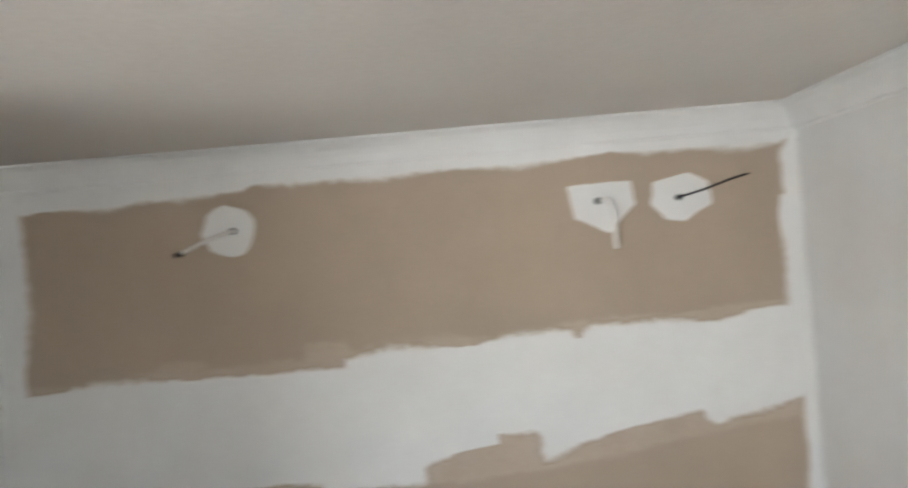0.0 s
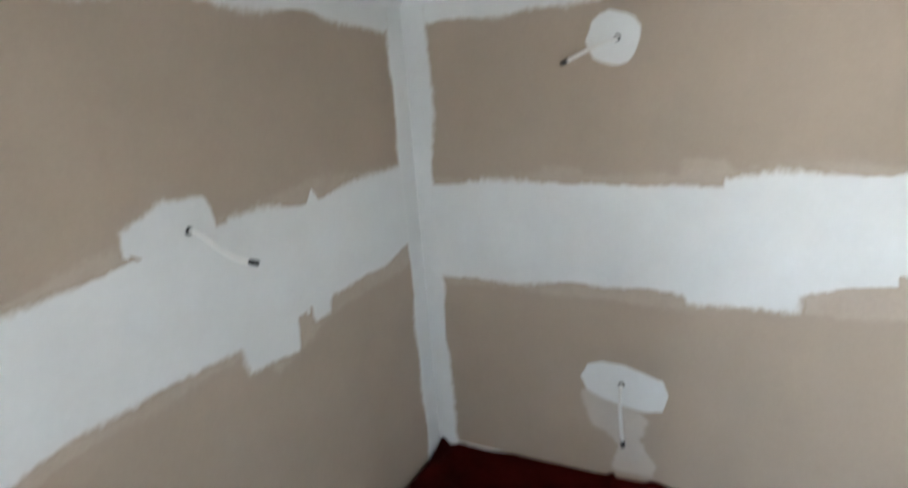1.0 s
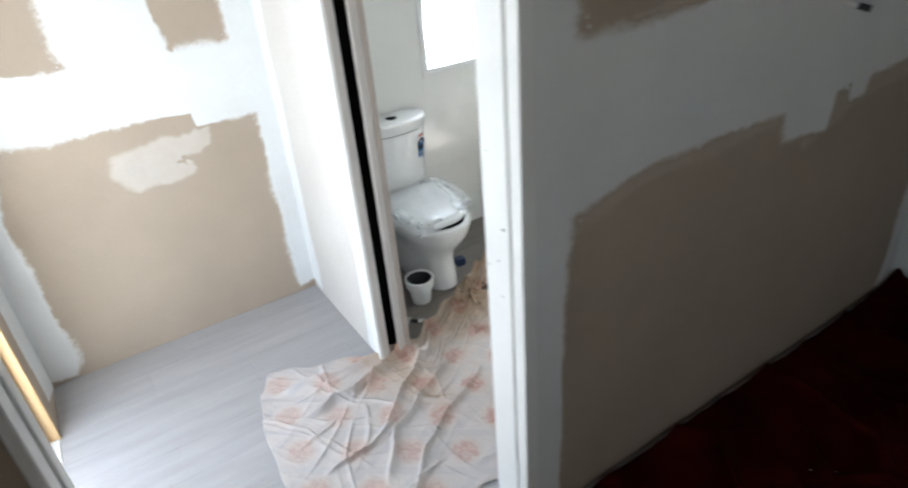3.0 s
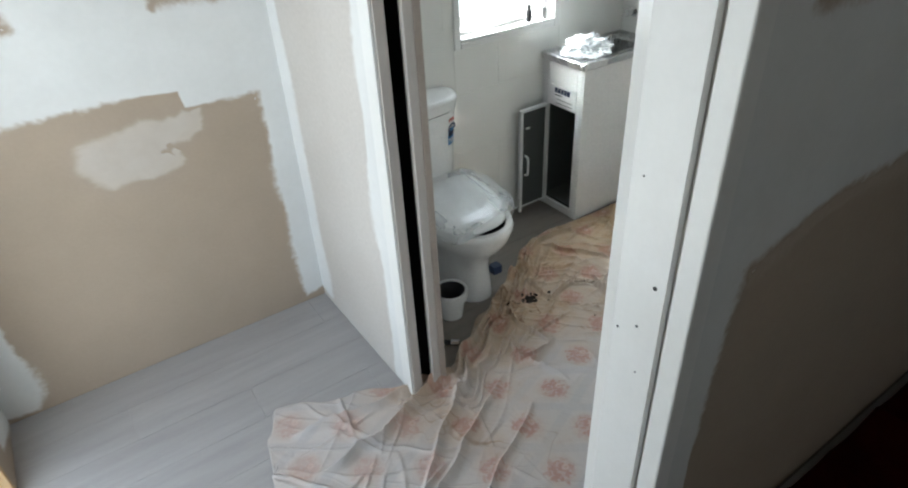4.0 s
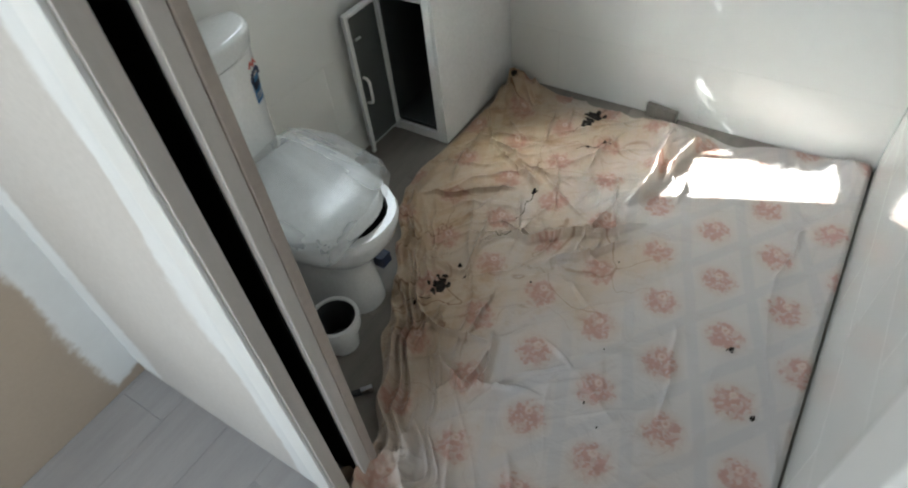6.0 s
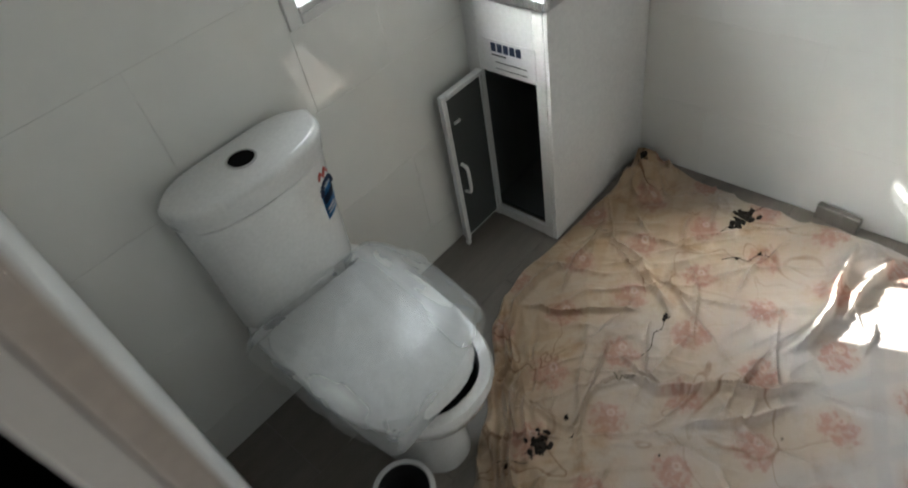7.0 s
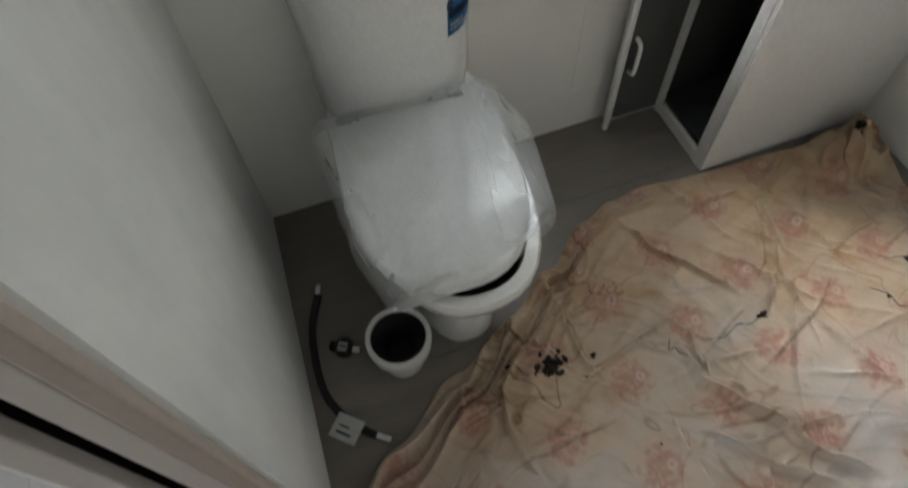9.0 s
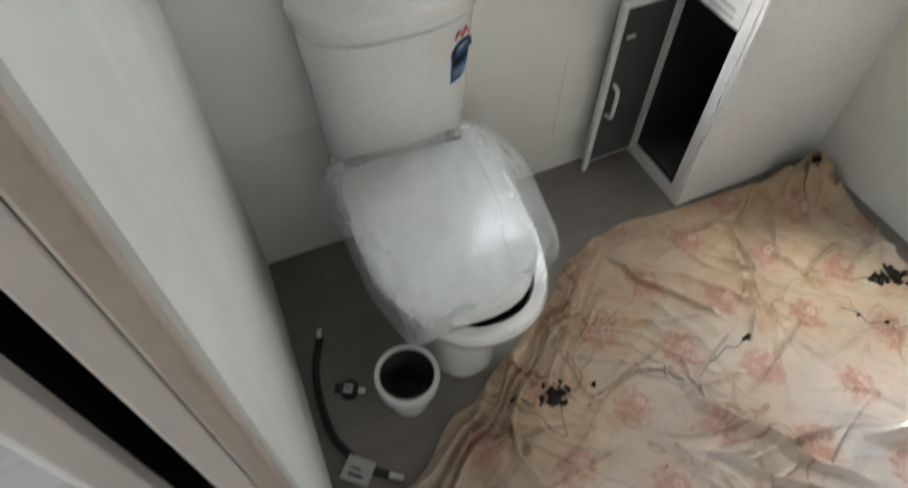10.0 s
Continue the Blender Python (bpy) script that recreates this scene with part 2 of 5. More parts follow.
def floral_cloth():
    """Faded cream bed sheet: pink flower sprays on a diagonal trellis of pale grey bands, with ochre stains."""
    m = bpy.data.materials.new("floral_sheet")
    m.use_nodes = True
    nt = m.node_tree
    L = nt.links.new
    b = nt.nodes["Principled BSDF"]
    b.inputs["Roughness"].default_value = 0.85
    b.inputs["Sheen Weight"].default_value = 0.15
    uv = nt.nodes.new("ShaderNodeTexCoord")
    warp = node(nt, "ShaderNodeTexNoise", Scale=3.0, Detail=2.0)
    L(uv.outputs["UV"], warp.inputs["Vector"])

    def vm(op, a, c=None):
        n = nt.nodes.new("ShaderNodeVectorMath")
        n.operation = op
        for i, v in enumerate((a, c)):
            if v is None:
                continue
            if isinstance(v, tuple):
                n.inputs[i].default_value = v
            else:
                L(v, n.inputs[i])
        return n.outputs["Value"] if op == "LENGTH" else n.outputs["Vector"]

    def ma(op, a, c=None, d=None):
        n = nt.nodes.new("ShaderNodeMath")
        n.operation = op
        for i, v in enumerate((a, c, d)):
            if v is None:
                continue
            if isinstance(v, (int, float)):
                n.inputs[i].default_value = v
            else:
                L(v, n.inputs[i])
        return n.outputs[0]

    def smooth(v, lo, hi, to0=0.0, to1=1.0):
        n = nt.nodes.new("ShaderNodeMapRange")
        n.interpolation_type = "SMOOTHSTEP"
        n.inputs["From Min"].default_value, n.inputs["From Max"].default_value = lo, hi
        n.inputs["To Min"].default_value, n.inputs["To Max"].default_value = to0, to1
        L(v, n.inputs["Value"])
        return n.outputs["Result"]

    def mix(f, a, c):
        n = nt.nodes.new("ShaderNodeMix")
        n.data_type = "RGBA"
        L(f, n.inputs["Factor"]) if not isinstance(f, float) else None
        for s, v in ((6, a), (7, c)):
            if isinstance(v, tuple):
                n.inputs[s].default_value = (*v, 1)
            else:
                L(v, n.inputs[s])
        return n.outputs[2]

    mp = nt.nodes.new("ShaderNodeMapping")
    mp.inputs["Rotation"].default_value = (0, 0, radians(8))
    mp.inputs["Location"].default_value = (0.03, 0.02, 0)
    L(vm("ADD", uv.outputs["UV"], vm("MULTIPLY", warp.outputs["Color"], (0.03, 0.03, 0))), mp.inputs["Vector"])
    p = mp.outputs[0]
    cell = (0.37, 0.205, 1.0)
    dist = None
    for off in ((0.0, 0.0, 0.0), (0.5, 0.5, 0.0)):
        q = vm("SUBTRACT", vm("FRACTION", vm("ADD", vm("DIVIDE", p, cell), off)), (0.5, 0.5, 0.0))
        flat = vm("MULTIPLY", vm("MULTIPLY", q, cell), (1, 1, 0))
        d = vm("LENGTH", flat)
        dist = d if dist is None else ma("MINIMUM", dist, d)
    spots = node(nt, "ShaderNodeTexVoronoi", Scale=95.0)
    L(uv.outputs["UV"], spots.inputs["Vector"])
    mottle = nt.nodes.new("ShaderNodeSeparateColor")
    L(spots.outputs["Color"], mottle.inputs[0])
    rag = node(nt, "ShaderNodeTexNoise", Scale=42.0, Detail=4.0)
    L(uv.outputs["UV"], rag.inputs["Vector"])
    edge = ma("ADD", dist, ma("MULTIPLY", ma("SUBTRACT", rag.outputs["Fac"], 0.5), 0.075))
    flower = ma("MULTIPLY", smooth(edge, 0.034, 0.056, 1.0, 0.0), smooth(mottle.outputs[0], 0.1, 0.7, 0.35, 1.0))
    halo = smooth(dist, 0.045, 0.075, 1.0, 0.0)
    # one pale rose in each spray
    rose = None
    for off in ((0.0, 0.0, 0.0), (0.5, 0.5, 0.0)):
        q = vm("SUBTRACT", vm("FRACTION", vm("ADD", vm("DIVIDE", p, cell), off)), (0.56, 0.52, 0.0))
        d = vm("LENGTH", vm("MULTIPLY", vm("MULTIPLY", q, cell), (1, 1, 0)))
        rose = d if rose is None else ma("MINIMUM", rose, d)
    core = ma("MULTIPLY", smooth(rose, 0.010, 0.014, 1.0, 0.0), smooth(rose, 0.003, 0.006, 0.25, 1.0))
    # trellis bands between the sprays
    sep = nt.nodes.new("ShaderNodeSeparateXYZ")
    L(p, sep.inputs[0])
    u, v = ma("DIVIDE", sep.outputs["X"], cell[0]), ma("DIVIDE", sep.outputs["Y"], cell[1])
    bands = None
    for s in (1, -1):
        w = ma("FRACT", ma("ADD", ma("ADD", u, ma("MULTIPLY", v, s)), 0.5))
        k = smooth(ma("ABSOLUTE", ma("SUBTRACT", w, 0.0)), 0.06, 0.12, 1.0, 0.0)
        k2 = smooth(ma("ABSOLUTE", ma("SUBTRACT", w, 1.0)), 0.06, 0.12, 1.0, 0.0)
        k = ma("MAXIMUM", k, k2)
        bands = k if bands is None else ma("MAXIMUM", bands, k)
    stain = node(nt, "ShaderNodeTexNoise", Scale=2.1, Detail=5.0, Roughness=0.6)
    L(uv.outputs["UV"], stain.inputs["Vector"])
    sep2 = nt.nodes.new("ShaderNodeSeparateXYZ")
    L(uv.outputs["UV"], sep2.inputs[0])
    # the end by the tub is dirtier
    dirt = smooth(ma("ADD", ma("MULTIPLY", stain.outputs["Fac"], 0.9), ma("MULTIPLY", ma("MULTIPLY", sep2.outputs["Y"], smooth(sep2.outputs["X"], -0.35, 0.1)), 0.42)), 0.57, 1.12)
    # and so are the pleats that were trodden on beside the toilet
    off_edge = ma("SUBTRACT", sep2.outputs["Y"], ma("ADD", ma("MULTIPLY", sep2.outputs["X"], 0.60), 0.93))
    trodden = ma("MULTIPLY", smooth(ma("ADD", off_edge, ma("MULTIPLY", stain.outputs["Fac"], 0.16)), -0.06, 0.16), smooth(sep2.outputs["X"], -0.25, 0.15))
    dirt = ma("MAXIMUM", dirt, ma("MULTIPLY", trodden, 0.95))
    base = mix(dirt, (0.52, 0.485, 0.465), (0.455, 0.325, 0.205))
    base = mix(ma("MULTIPLY", bands, 0.45), base, mix(dirt, (0.415, 0.41, 0.42), (0.53, 0.42, 0.305)))
    base = mix(ma("MULTIPLY", halo, 0.35), base, (0.50, 0.37, 0.30))
    # sprays paled towards the doorway: the daylight washing them out is put into colour
    flower = ma("MULTIPLY", flower, smooth(sep2.outputs["X"], -0.25, 0.25, 0.45, 1.0))
    base = mix(ma("MULTIPLY", flower, ma("SUBTRACT", 0.66, ma("MULTIPLY", dirt, 0.10))), base, (0.37, 0.155, 0.115))
    base = mix(ma("MULTIPLY", core, 0.6), base, (0.58, 0.45, 0.39))
    blot = node(nt, "ShaderNodeTexNoise", Scale=9.0, Detail=6.0, Roughness=0.7)
    L(uv.outputs["UV"], blot.inputs["Vector"])
    base = mix(ma("MULTIPLY", smooth(blot.outputs["Fac"], 0.50, 0.72), ma("MULTIPLY", dirt, 0.75)), base, (0.34, 0.20, 0.10))
    # brown tide lines left by old folds
    line = node(nt, "ShaderNodeTexNoise", Scale=4.5, Detail=2.0, Distortion=0.7)
    L(uv.outputs["UV"], line.inputs["Vector"])
    tide = smooth(ma("ABSOLUTE", ma("SUBTRACT", line.outputs["Fac"], 0.5)), 0.001, 0.012, 1.0, 0.0)
    base = mix(ma("MULTIPLY", ma("MULTIPLY", tide, smooth(stain.outputs["Fac"], 0.42, 0.6)), ma("MULTIPLY", dirt, 0.9)), base, (0.20, 0.095, 0.04))
    L(base, b.inputs["Base Color"])
    weave = node(nt, "ShaderNodeTexNoise", Scale=260.0, Detail=2.0)
    L(uv.outputs["UV"], weave.inputs["Vector"])
    crease = node(nt, "ShaderNodeTexNoise", Scale=11.0, Detail=5.0, Distortion=0.6)
    L(uv.outputs["UV"], crease.inputs["Vector"])
    bp = node(nt, "ShaderNodeBump", Strength=0.12, Distance=0.003)
    L(weave.outputs["Fac"], bp.inputs["Height"])
    bp2 = node(nt, "ShaderNodeBump", Strength=0.45, Distance=0.02)
    L(crease.outputs["Fac"], bp2.inputs["Height"])
    L(bp.outputs[0], bp2.inputs["Normal"])
    L(bp2.outputs[0], b.inputs["Normal"])
    return m


FLORAL = floral_cloth()

# ---- building helpers ----


def part(name, bm, material, parent=None, label="", kind="", smooth=False):
    """Links a bmesh as one mesh object, under a thing or a part."""
    me = bpy.data.meshes.new(name)
    bmesh.ops.recalc_face_normals(bm, faces=bm.faces)
    bm.to_mesh(me)
    bm.free()
    me.materials.append(material)
    if smooth:
        me.shade_smooth()
        me.set_sharp_from_angle(angle=radians(42))
    ob = new(name, me)
    ob.parent = parent
    return tagged(ob, label=label, kind=kind)


def thing(name, label, category, group="", at=(0, 0, 0), turn=0):
    ob = new(name)
    ob.empty_display_size = 0.05
    ob.matrix_world = pose(*at, 0, 0, turn)
    return tagged(ob, label, category, group)


def box(bm, x0, x1, y0, y1, z0, z1, bevel=0.0):
    got = bmesh.ops.create_cube(bm, size=1.0)["verts"]
    for v in got:
        v.co = Vector(((x0 + x1) / 2 + v.co.x * (x1 - x0), (y0 + y1) / 2 + v.co.y * (y1 - y0), (z0 + z1) / 2 + v.co.z * (z1 - z0)))
    if bevel:
        edges = list({e for v in got for e in v.link_edges})
        bmesh.ops.bevel(bm, geom=edges, offset=bevel, segments=2, profile=0.5, affect="EDGES")
    return bm


def boxes(*rows, bevel=0.0):
    bm = bmesh.new()
    for r in rows:
        box(bm, *r, bevel=bevel)
    return bm


def loft(bm, rings, cap0=True, cap1=True):
    """Skins closed rings of equal length."""
    made = [[bm.verts.new(p) for p in ring] for ring in rings]
    n = len(made[0])
    for a, b in zip(made, made[1:]):
        for i in range(n):
            bm.faces.new((a[i], a[(i + 1) % n], b[(i + 1) % n], b[i]))
    if cap0:
        bm.faces.new(made[0][::-1])
    if cap1:
        bm.faces.new(made[-1])
    return bm


def disc(cx, cy, z, r, n=32, ry=None):
    ry = ry or r
    return [(cx + r * math.cos(2 * math.pi * i / n), cy + ry * math.sin(2 * math.pi * i / n), z) for i in range(n)]


def tube(bm, points, r, n=10, steps=6, radii=None):
    """A round tube along a smooth line through the points."""
    pts = [Vector(p) for p in points]
    line = []
    for i in range(len(pts) - 1):
        p0, p1, p2, p3 = pts[max(i - 1, 0)], pts[i], pts[i + 1], pts[min(i + 2, len(pts) - 1)]
        for s in range(steps):
            t = s / steps
            line.append(0.5 * ((2 * p1) + (p2 - p0) * t + (2 * p0 - 5 * p1 + 4 * p2 - p3) * t * t + (3 * p1 - p0 - 3 * p2 + p3) * t**3))
    line.append(pts[-1])
    rings, side = [], None
    for i, p in enumerate(line):
        d = (line[min(i + 1, len(line) - 1)] - line[max(i - 1, 0)]).normalized()
        ref = side or (Vector((0, 0, 1)) if abs(d.z) < 0.9 else Vector((1, 0, 0)))
        a = d.cross(ref).normalized()
        b = a.cross(d).normalized()
        side = b
        rings.append([p + a * r * math.cos(2 * math.pi * k / n) + b * r * math.sin(2 * math.pi * k / n) for k in range(n)])
    return loft(bm, rings)


def cylinder(bm, p0, p1, r0, r1=None, n=24):
    p0, p1 = Vector(p0), Vector(p1)
    r1 = r0 if r1 is None else r1
    d = (p1 - p0).normalized()
    a = d.cross(Vector((0, 0, 1)) if abs(d.z) < 0.9 else Vector((1, 0, 0))).normalized()
    b = a.cross(d)
    return loft(bm, [[p + a * r * math.cos(2 * math.pi * k / n) + b * r * math.sin(2 * math.pi * k / n) for k in range(n)] for p, r in ((p0, r0), (p1, r1))])


def rag(points, step=0.02, size=0.006, seed=0):
    """An outline walked in small steps, with a trowel's uneven edge."""
    rnd = random.Random(seed)
    out = []
    for (x0, y0), (x1, y1) in zip(points, points[1:] + points[:1]):
        n = max(1, int(math.hypot(x1 - x0, y1 - y0) / step))
        for i in range(n):
            t = i / n
            x, y = x0 + (x1 - x0) * t, y0 + (y1 - y0) * t
            k = noise.noise(Vector((x * 9, y * 9, seed))) * 1.4 + noise.noise(Vector((x * 40, y * 40, seed + 5)))
            out.append((x + k * size + rnd.uniform(-0.3, 0.3) * size, y + k * size + rnd.uniform(-0.4, 0.4) * size))
    return out


def widen(pts, seed, least, most):
    """An outline pushed outwards by an uneven amount."""
    n = len(pts)
    area = sum(pts[i][0] * pts[(i + 1) % n][1] - pts[(i + 1) % n][0] * pts[i][1] for i in range(n))
    s = 1 if area > 0 else -1
    out = []
    for i, (x, y) in enumerate(pts):
        (xa, ya), (xb, yb) = pts[i - 2], pts[(i + 2) % n]
        d = math.hypot(xb - xa, yb - ya) or 1.0
        k = 0.45 + 0.9 * noise.noise(Vector((x * 3.5, y * 3.5, seed))) + 0.22 * noise.noise(Vector((x * 30, y * 30, seed + 2)))
        k = least + (most - least) * max(0.0, min(1.0, k))
        out.append((x + s * (yb - ya) / d * k, y - s * (xb - xa) / d * k))
    return out


def coat(name, place, outline, material, parent, depth, seed=0, step=0.02, size=0.0024, fray=(0.010, 0.07)):
    """A skim of compound on a wall, drawn thin towards its edge: place turns (along, up, out) into the world."""
    pts = rag(outline, step, size, seed)
    if name == "cable_patch":
        fray = (0.002, 0.018)
    return skin(name, place, pts, widen(pts, seed + 40, *fray), material, parent, depth)


def skin(name, place, pts, rim, material, parent, depth):
    n = len(pts)
    loops = [(i, (i + 1) % n) for i in range(n)]
    flat, edges, faces, first, *_ = geometry.delaunay_2d_cdt([Vector(q) for q in pts + rim], loops, [[n + i for i in range(n)]], 1, 1e-5)
    bm = bmesh.new()
    layer = bm.verts.layers.float.new("cover")
    front = []

    def inside(q):
        odd = False
        for (xa, ya), (xb, yb) in zip(pts, pts[1:] + pts[:1]):
            if (ya > q.y) != (yb > q.y) and q.x < xa + (q.y - ya) / (yb - ya) * (xb - xa):
                odd = not odd
        return odd

    for q, ids in zip(flat, first):
        full = 1.0 if not ids or any(i < n for i in ids) or inside(q) else 0.0
        v = bm.verts.new(place(q.x, q.y, depth * (0.15 + 0.85 * full)))
        v[layer] = full
        front.append(v)
    for f in faces:
        bm.faces.new([front[i] for i in f])
    return part(name, bm, material, parent)


def oval(cx, cy, rx, ry, n=18, wob=0.12, seed=1):
    rnd = random.Random(seed)
    return [(cx + rx * math.cos(2 * math.pi * i / n) * (1 + rnd.uniform(-wob, wob)), cy + ry * math.sin(2 * math.pi * i / n) * (1 + rnd.uniform(-wob, wob))) for i in range(n)]


# ---- setting ----
A, G, C, E, F, W, TOP = 2.24, -3.21, 1.81, 1.852, 1.878, -1.28, 2.40


def structure(name, bm, material, label, category):
    ob = part(name, bm, material)
    return tagged(ob, label, category, kind="structure")


structure("ground", boxes((-40, 40, -40, 40, -0.5, -0.18)), CONCRETE, "pale concrete ground outside the house", "ground")
slab = structure("floor", boxes((W - 0.1, A + 0.1, G - 0.1, E + 0.1, -0.15, -0.006)), SCREED, "floor slab under grey planks and tiles", "floor")
structure("ceiling", boxes((W, A, G, 0.0, TOP, TOP + 0.1), (W, 0.0, 0.0, C, TOP, TOP + 0.1), (0.14, F, 0.1, E, TOP, TOP + 0.1)), CEILING, "flat off-white painted plaster ceiling", "ceiling")

wall_a = structure("wall_east", boxes((A, A + 0.1, G - 0.1, 0.1, 0, TOP + 0.1)), BOARD, "bare plasterboard wall with white joint compound bands", "wall")
wall_b = structure("wall_partition", boxes((0.03, A, 0.006, 0.1, 0, TOP)), BOARD, "bare plasterboard partition with white joint compound bands", "wall")
wall_s = structure("wall_stub", boxes((W, -1.07, 0.006, 0.1, 0, TOP), (-1.07, -0.012, 0.006, 0.1, 2.14, TOP)), BOARD, "plasterboard stub wall with a wide opening between rooms", "wall")
part("opening_trim", boxes((-1.07, -1.045, -0.012, 0.052, 0, 2.12), bevel=0.004), PAINT, wall_s)
part("opening_trim", boxes((-1.07, -1.04, 0.060, 0.112, 0, 2.12), bevel=0.004), PAINT, wall_s)
part("opening_trim", boxes((-1.04, -0.014, -0.010, 0.112, 2.10, 2.139), bevel=0.004), PAINT, wall_s)
wall_c = structure("wall_north", boxes((W - 0.1, 0.0, C, C + 0.12, 0, TOP + 0.1)), BOARD, "sunlit bare plasterboard wall with white compound bands", "wall")
wall_g = structure("wall_south", boxes((W - 0.1, A, G - 0.1, G, 0, TOP + 0.1)), COMPOUND, "pale freshly plastered wall", "wall")
wall_e = structure("wall_bathroom_back", boxes((0.0, 0.842, E - 0.003, E + 0.14, 0, TOP), (1.392, F + 0.1, E - 0.003, E + 0.14, 0, TOP), (0.842, 1.392, E - 0.003, E + 0.14, 0, 0.985), (0.842, 1.392, E - 0.003, E + 0.14, 1.59, TOP)), GROUT, "white tiled bathroom wall with a window", "wall")
wall_f = structure("wall_bathroom_end", boxes((F - 0.003, F + 0.1, 0.1, E, 0, TOP)), GROUT, "white tiled bathroom end wall", "wall")
wall_w = structure("wall_west", boxes((W - 0.1, W, G, -2.75, 0, TOP), (W - 0.1, W, -1.25, 0.5, 0, TOP), (W - 0.1, W, -2.75, -1.25, 0, 0.9), (W - 0.1, W, -2.75, -1.25, 2.0, TOP), (W - 0.1, W, 0.5, 1.45, 2.06, TOP), (W - 0.1, W, 1.45, C, 0, TOP)), BOARD, "plasterboard wall with an outside doorway and an added window opening", "wall")
# unseen eave, added to keep sun out of the west window and doorway
structure("eave", boxes((W - 1.4, W - 0.02, G - 0.4, 3.6, TOP + 0.001, TOP + 0.09)), CEILING, "unseen plain roof eave, added to keep sun off the west openings", "eave")
# the sliding door's pocket wall: two leaves with a dark gap between them
wall_d = structure("wall_pocket", boxes((0.0, 0.028, 1.075, E, 0, TOP)), UNDERCOAT, "plasterboard pocket wall beside the bathroom doorway", "wall")
part("over_door", boxes((0.0, 0.14, 0.1, 1.0745, 2.12, TOP)), UNDERCOAT, wall_d)
part("inner_leaf", loft(bmesh.new(), [[(0.078, 1.0195, z), (0.128, 1.0195, z), (0.137, 1.024, z), (0.164, E, z), (0.078, E, z)] for z in (0.0, TOP)]), SMEARED, wall_d, "white plastered inner leaf, streaky")
# black sheets paint the pocket's inner shade
part("pocket_shade_back", boxes((0.0285, 0.0775, 1.40, 1.42, 0, TOP)), HOLLOW_SHADE, wall_d)
part("pocket_shade_side", boxes((0.0285, 0.0305, 1.030, 1.399, 0, 2.06)), HOLLOW_SHADE, wall_d)
part("pocket_shade_side", boxes((0.0745, 0.0775, 1.020, 1.399, 0, TOP)), HOLLOW_SHADE, wall_d)


def on_a(u, w, d):
    return (A - d, min(max(u, G), 0.004), min(max(w, 0.0), TOP - 0.002))


def on_b(u, w, d):
    return (min(max(u, 0.0305), A), 0.006 - d, min(max(w, 0.0), TOP - 0.002))


def on_c(u, w, d):
    return (min(max(u, W), -0.001), C - d, min(max(w, 0.0), TOP - 0.002))


def on_d(u, w, d):
    return (-d, min(max(u, 1.078), C), min(max(w, 0.0), TOP - 0.002))


def on_w(u, w, d):
    return (W + d, min(max(u, 1.456), C), min(max(w, 0.0), TOP - 0.002))


# wall_east: corner strips, cornice set, middle band, patches round the cables
coat("corner_strip", on_a, [(0.004, 0.03), (-0.085, 0.03), (-0.09, 1.0), (-0.08, 1.6), (-0.11, 2.0), (-0.10, 2.29), (0.004, 2.29)], COAT, wall_a, 0.0048, 1)
coat("corner_strip", on_a, [(G + 0.004, 0.03), (G + 0.05, 0.03), (G + 0.04, 1.2), (G + 0.06, 1.7), (G + 0.05, 2.2), (G + 0.004, 2.3)], COAT, wall_a, 0.0048, 2)
coat("cornice_strip", on_a, [(0.0, 2.395), (0.0, 2.215), (-0.6, 2.24), (-1.02, 2.25), (-1.06, 2.27), (-1.9, 2.265), (-2.6, 2.275), (G, 2.27), (G, 2.395)], COAT, wall_a, 0.003, 3)
coat("thin_skim", on_a, [(-0.02, 1.50), (-0.62, 1.52), (-0.66, 1.56), (-0.80, 1.55), (-0.82, 1.52), (-1.22, 1.53), (-1.24, 1.60), (-1.36, 1.59), (-1.40, 1.54), (-2.3, 1.59), (-3.0, 1.62), (G, 1.62), (G, 1.22), (-2.8, 1.16), (-2.1, 1.06), (-1.7, 1.03), (-1.2, 1.01), (-0.02, 1.00)], SKIM, wall_a, 0.0008, 4)
coat("joint_band", on_a, [(-0.02, 1.475), (-0.67, 1.49), (-1.38, 1.485), (-1.385, 1.52), (-2.26, 1.565), (-2.29, 1.52), (-2.36, 1.575), (-2.88, 1.56), (-3.0, 1.60), (G, 1.605), (G, 1.28), (-2.86, 1.215), (-2.82, 1.185), (-2.76, 1.25), (-2.26, 1.15), (-2.15, 1.11), (-2.14, 1.22), (-1.95, 1.205), (-1.95, 1.165), (-1.64, 1.115), (-1.63, 1.045), (-1.26, 1.045), (-1.25, 1.075), (-0.74, 1.07), (-0.02, 1.03)], COAT, wall_a, 0.0035, 5)
coat("cable_patch", on_a, oval(-0.955, 2.08, 0.10, 0.10, wob=0.06, seed=2), COAT, wall_a, 0.003, 6)
coat("cable_patch", on_a, [(-2.31, 2.14), (-2.55, 2.145), (-2.56, 2.06), (-2.50, 2.0), (-2.46, 1.95), (-2.42, 1.97), (-2.33, 2.02)], COAT, wall_a, 0.003, 7)
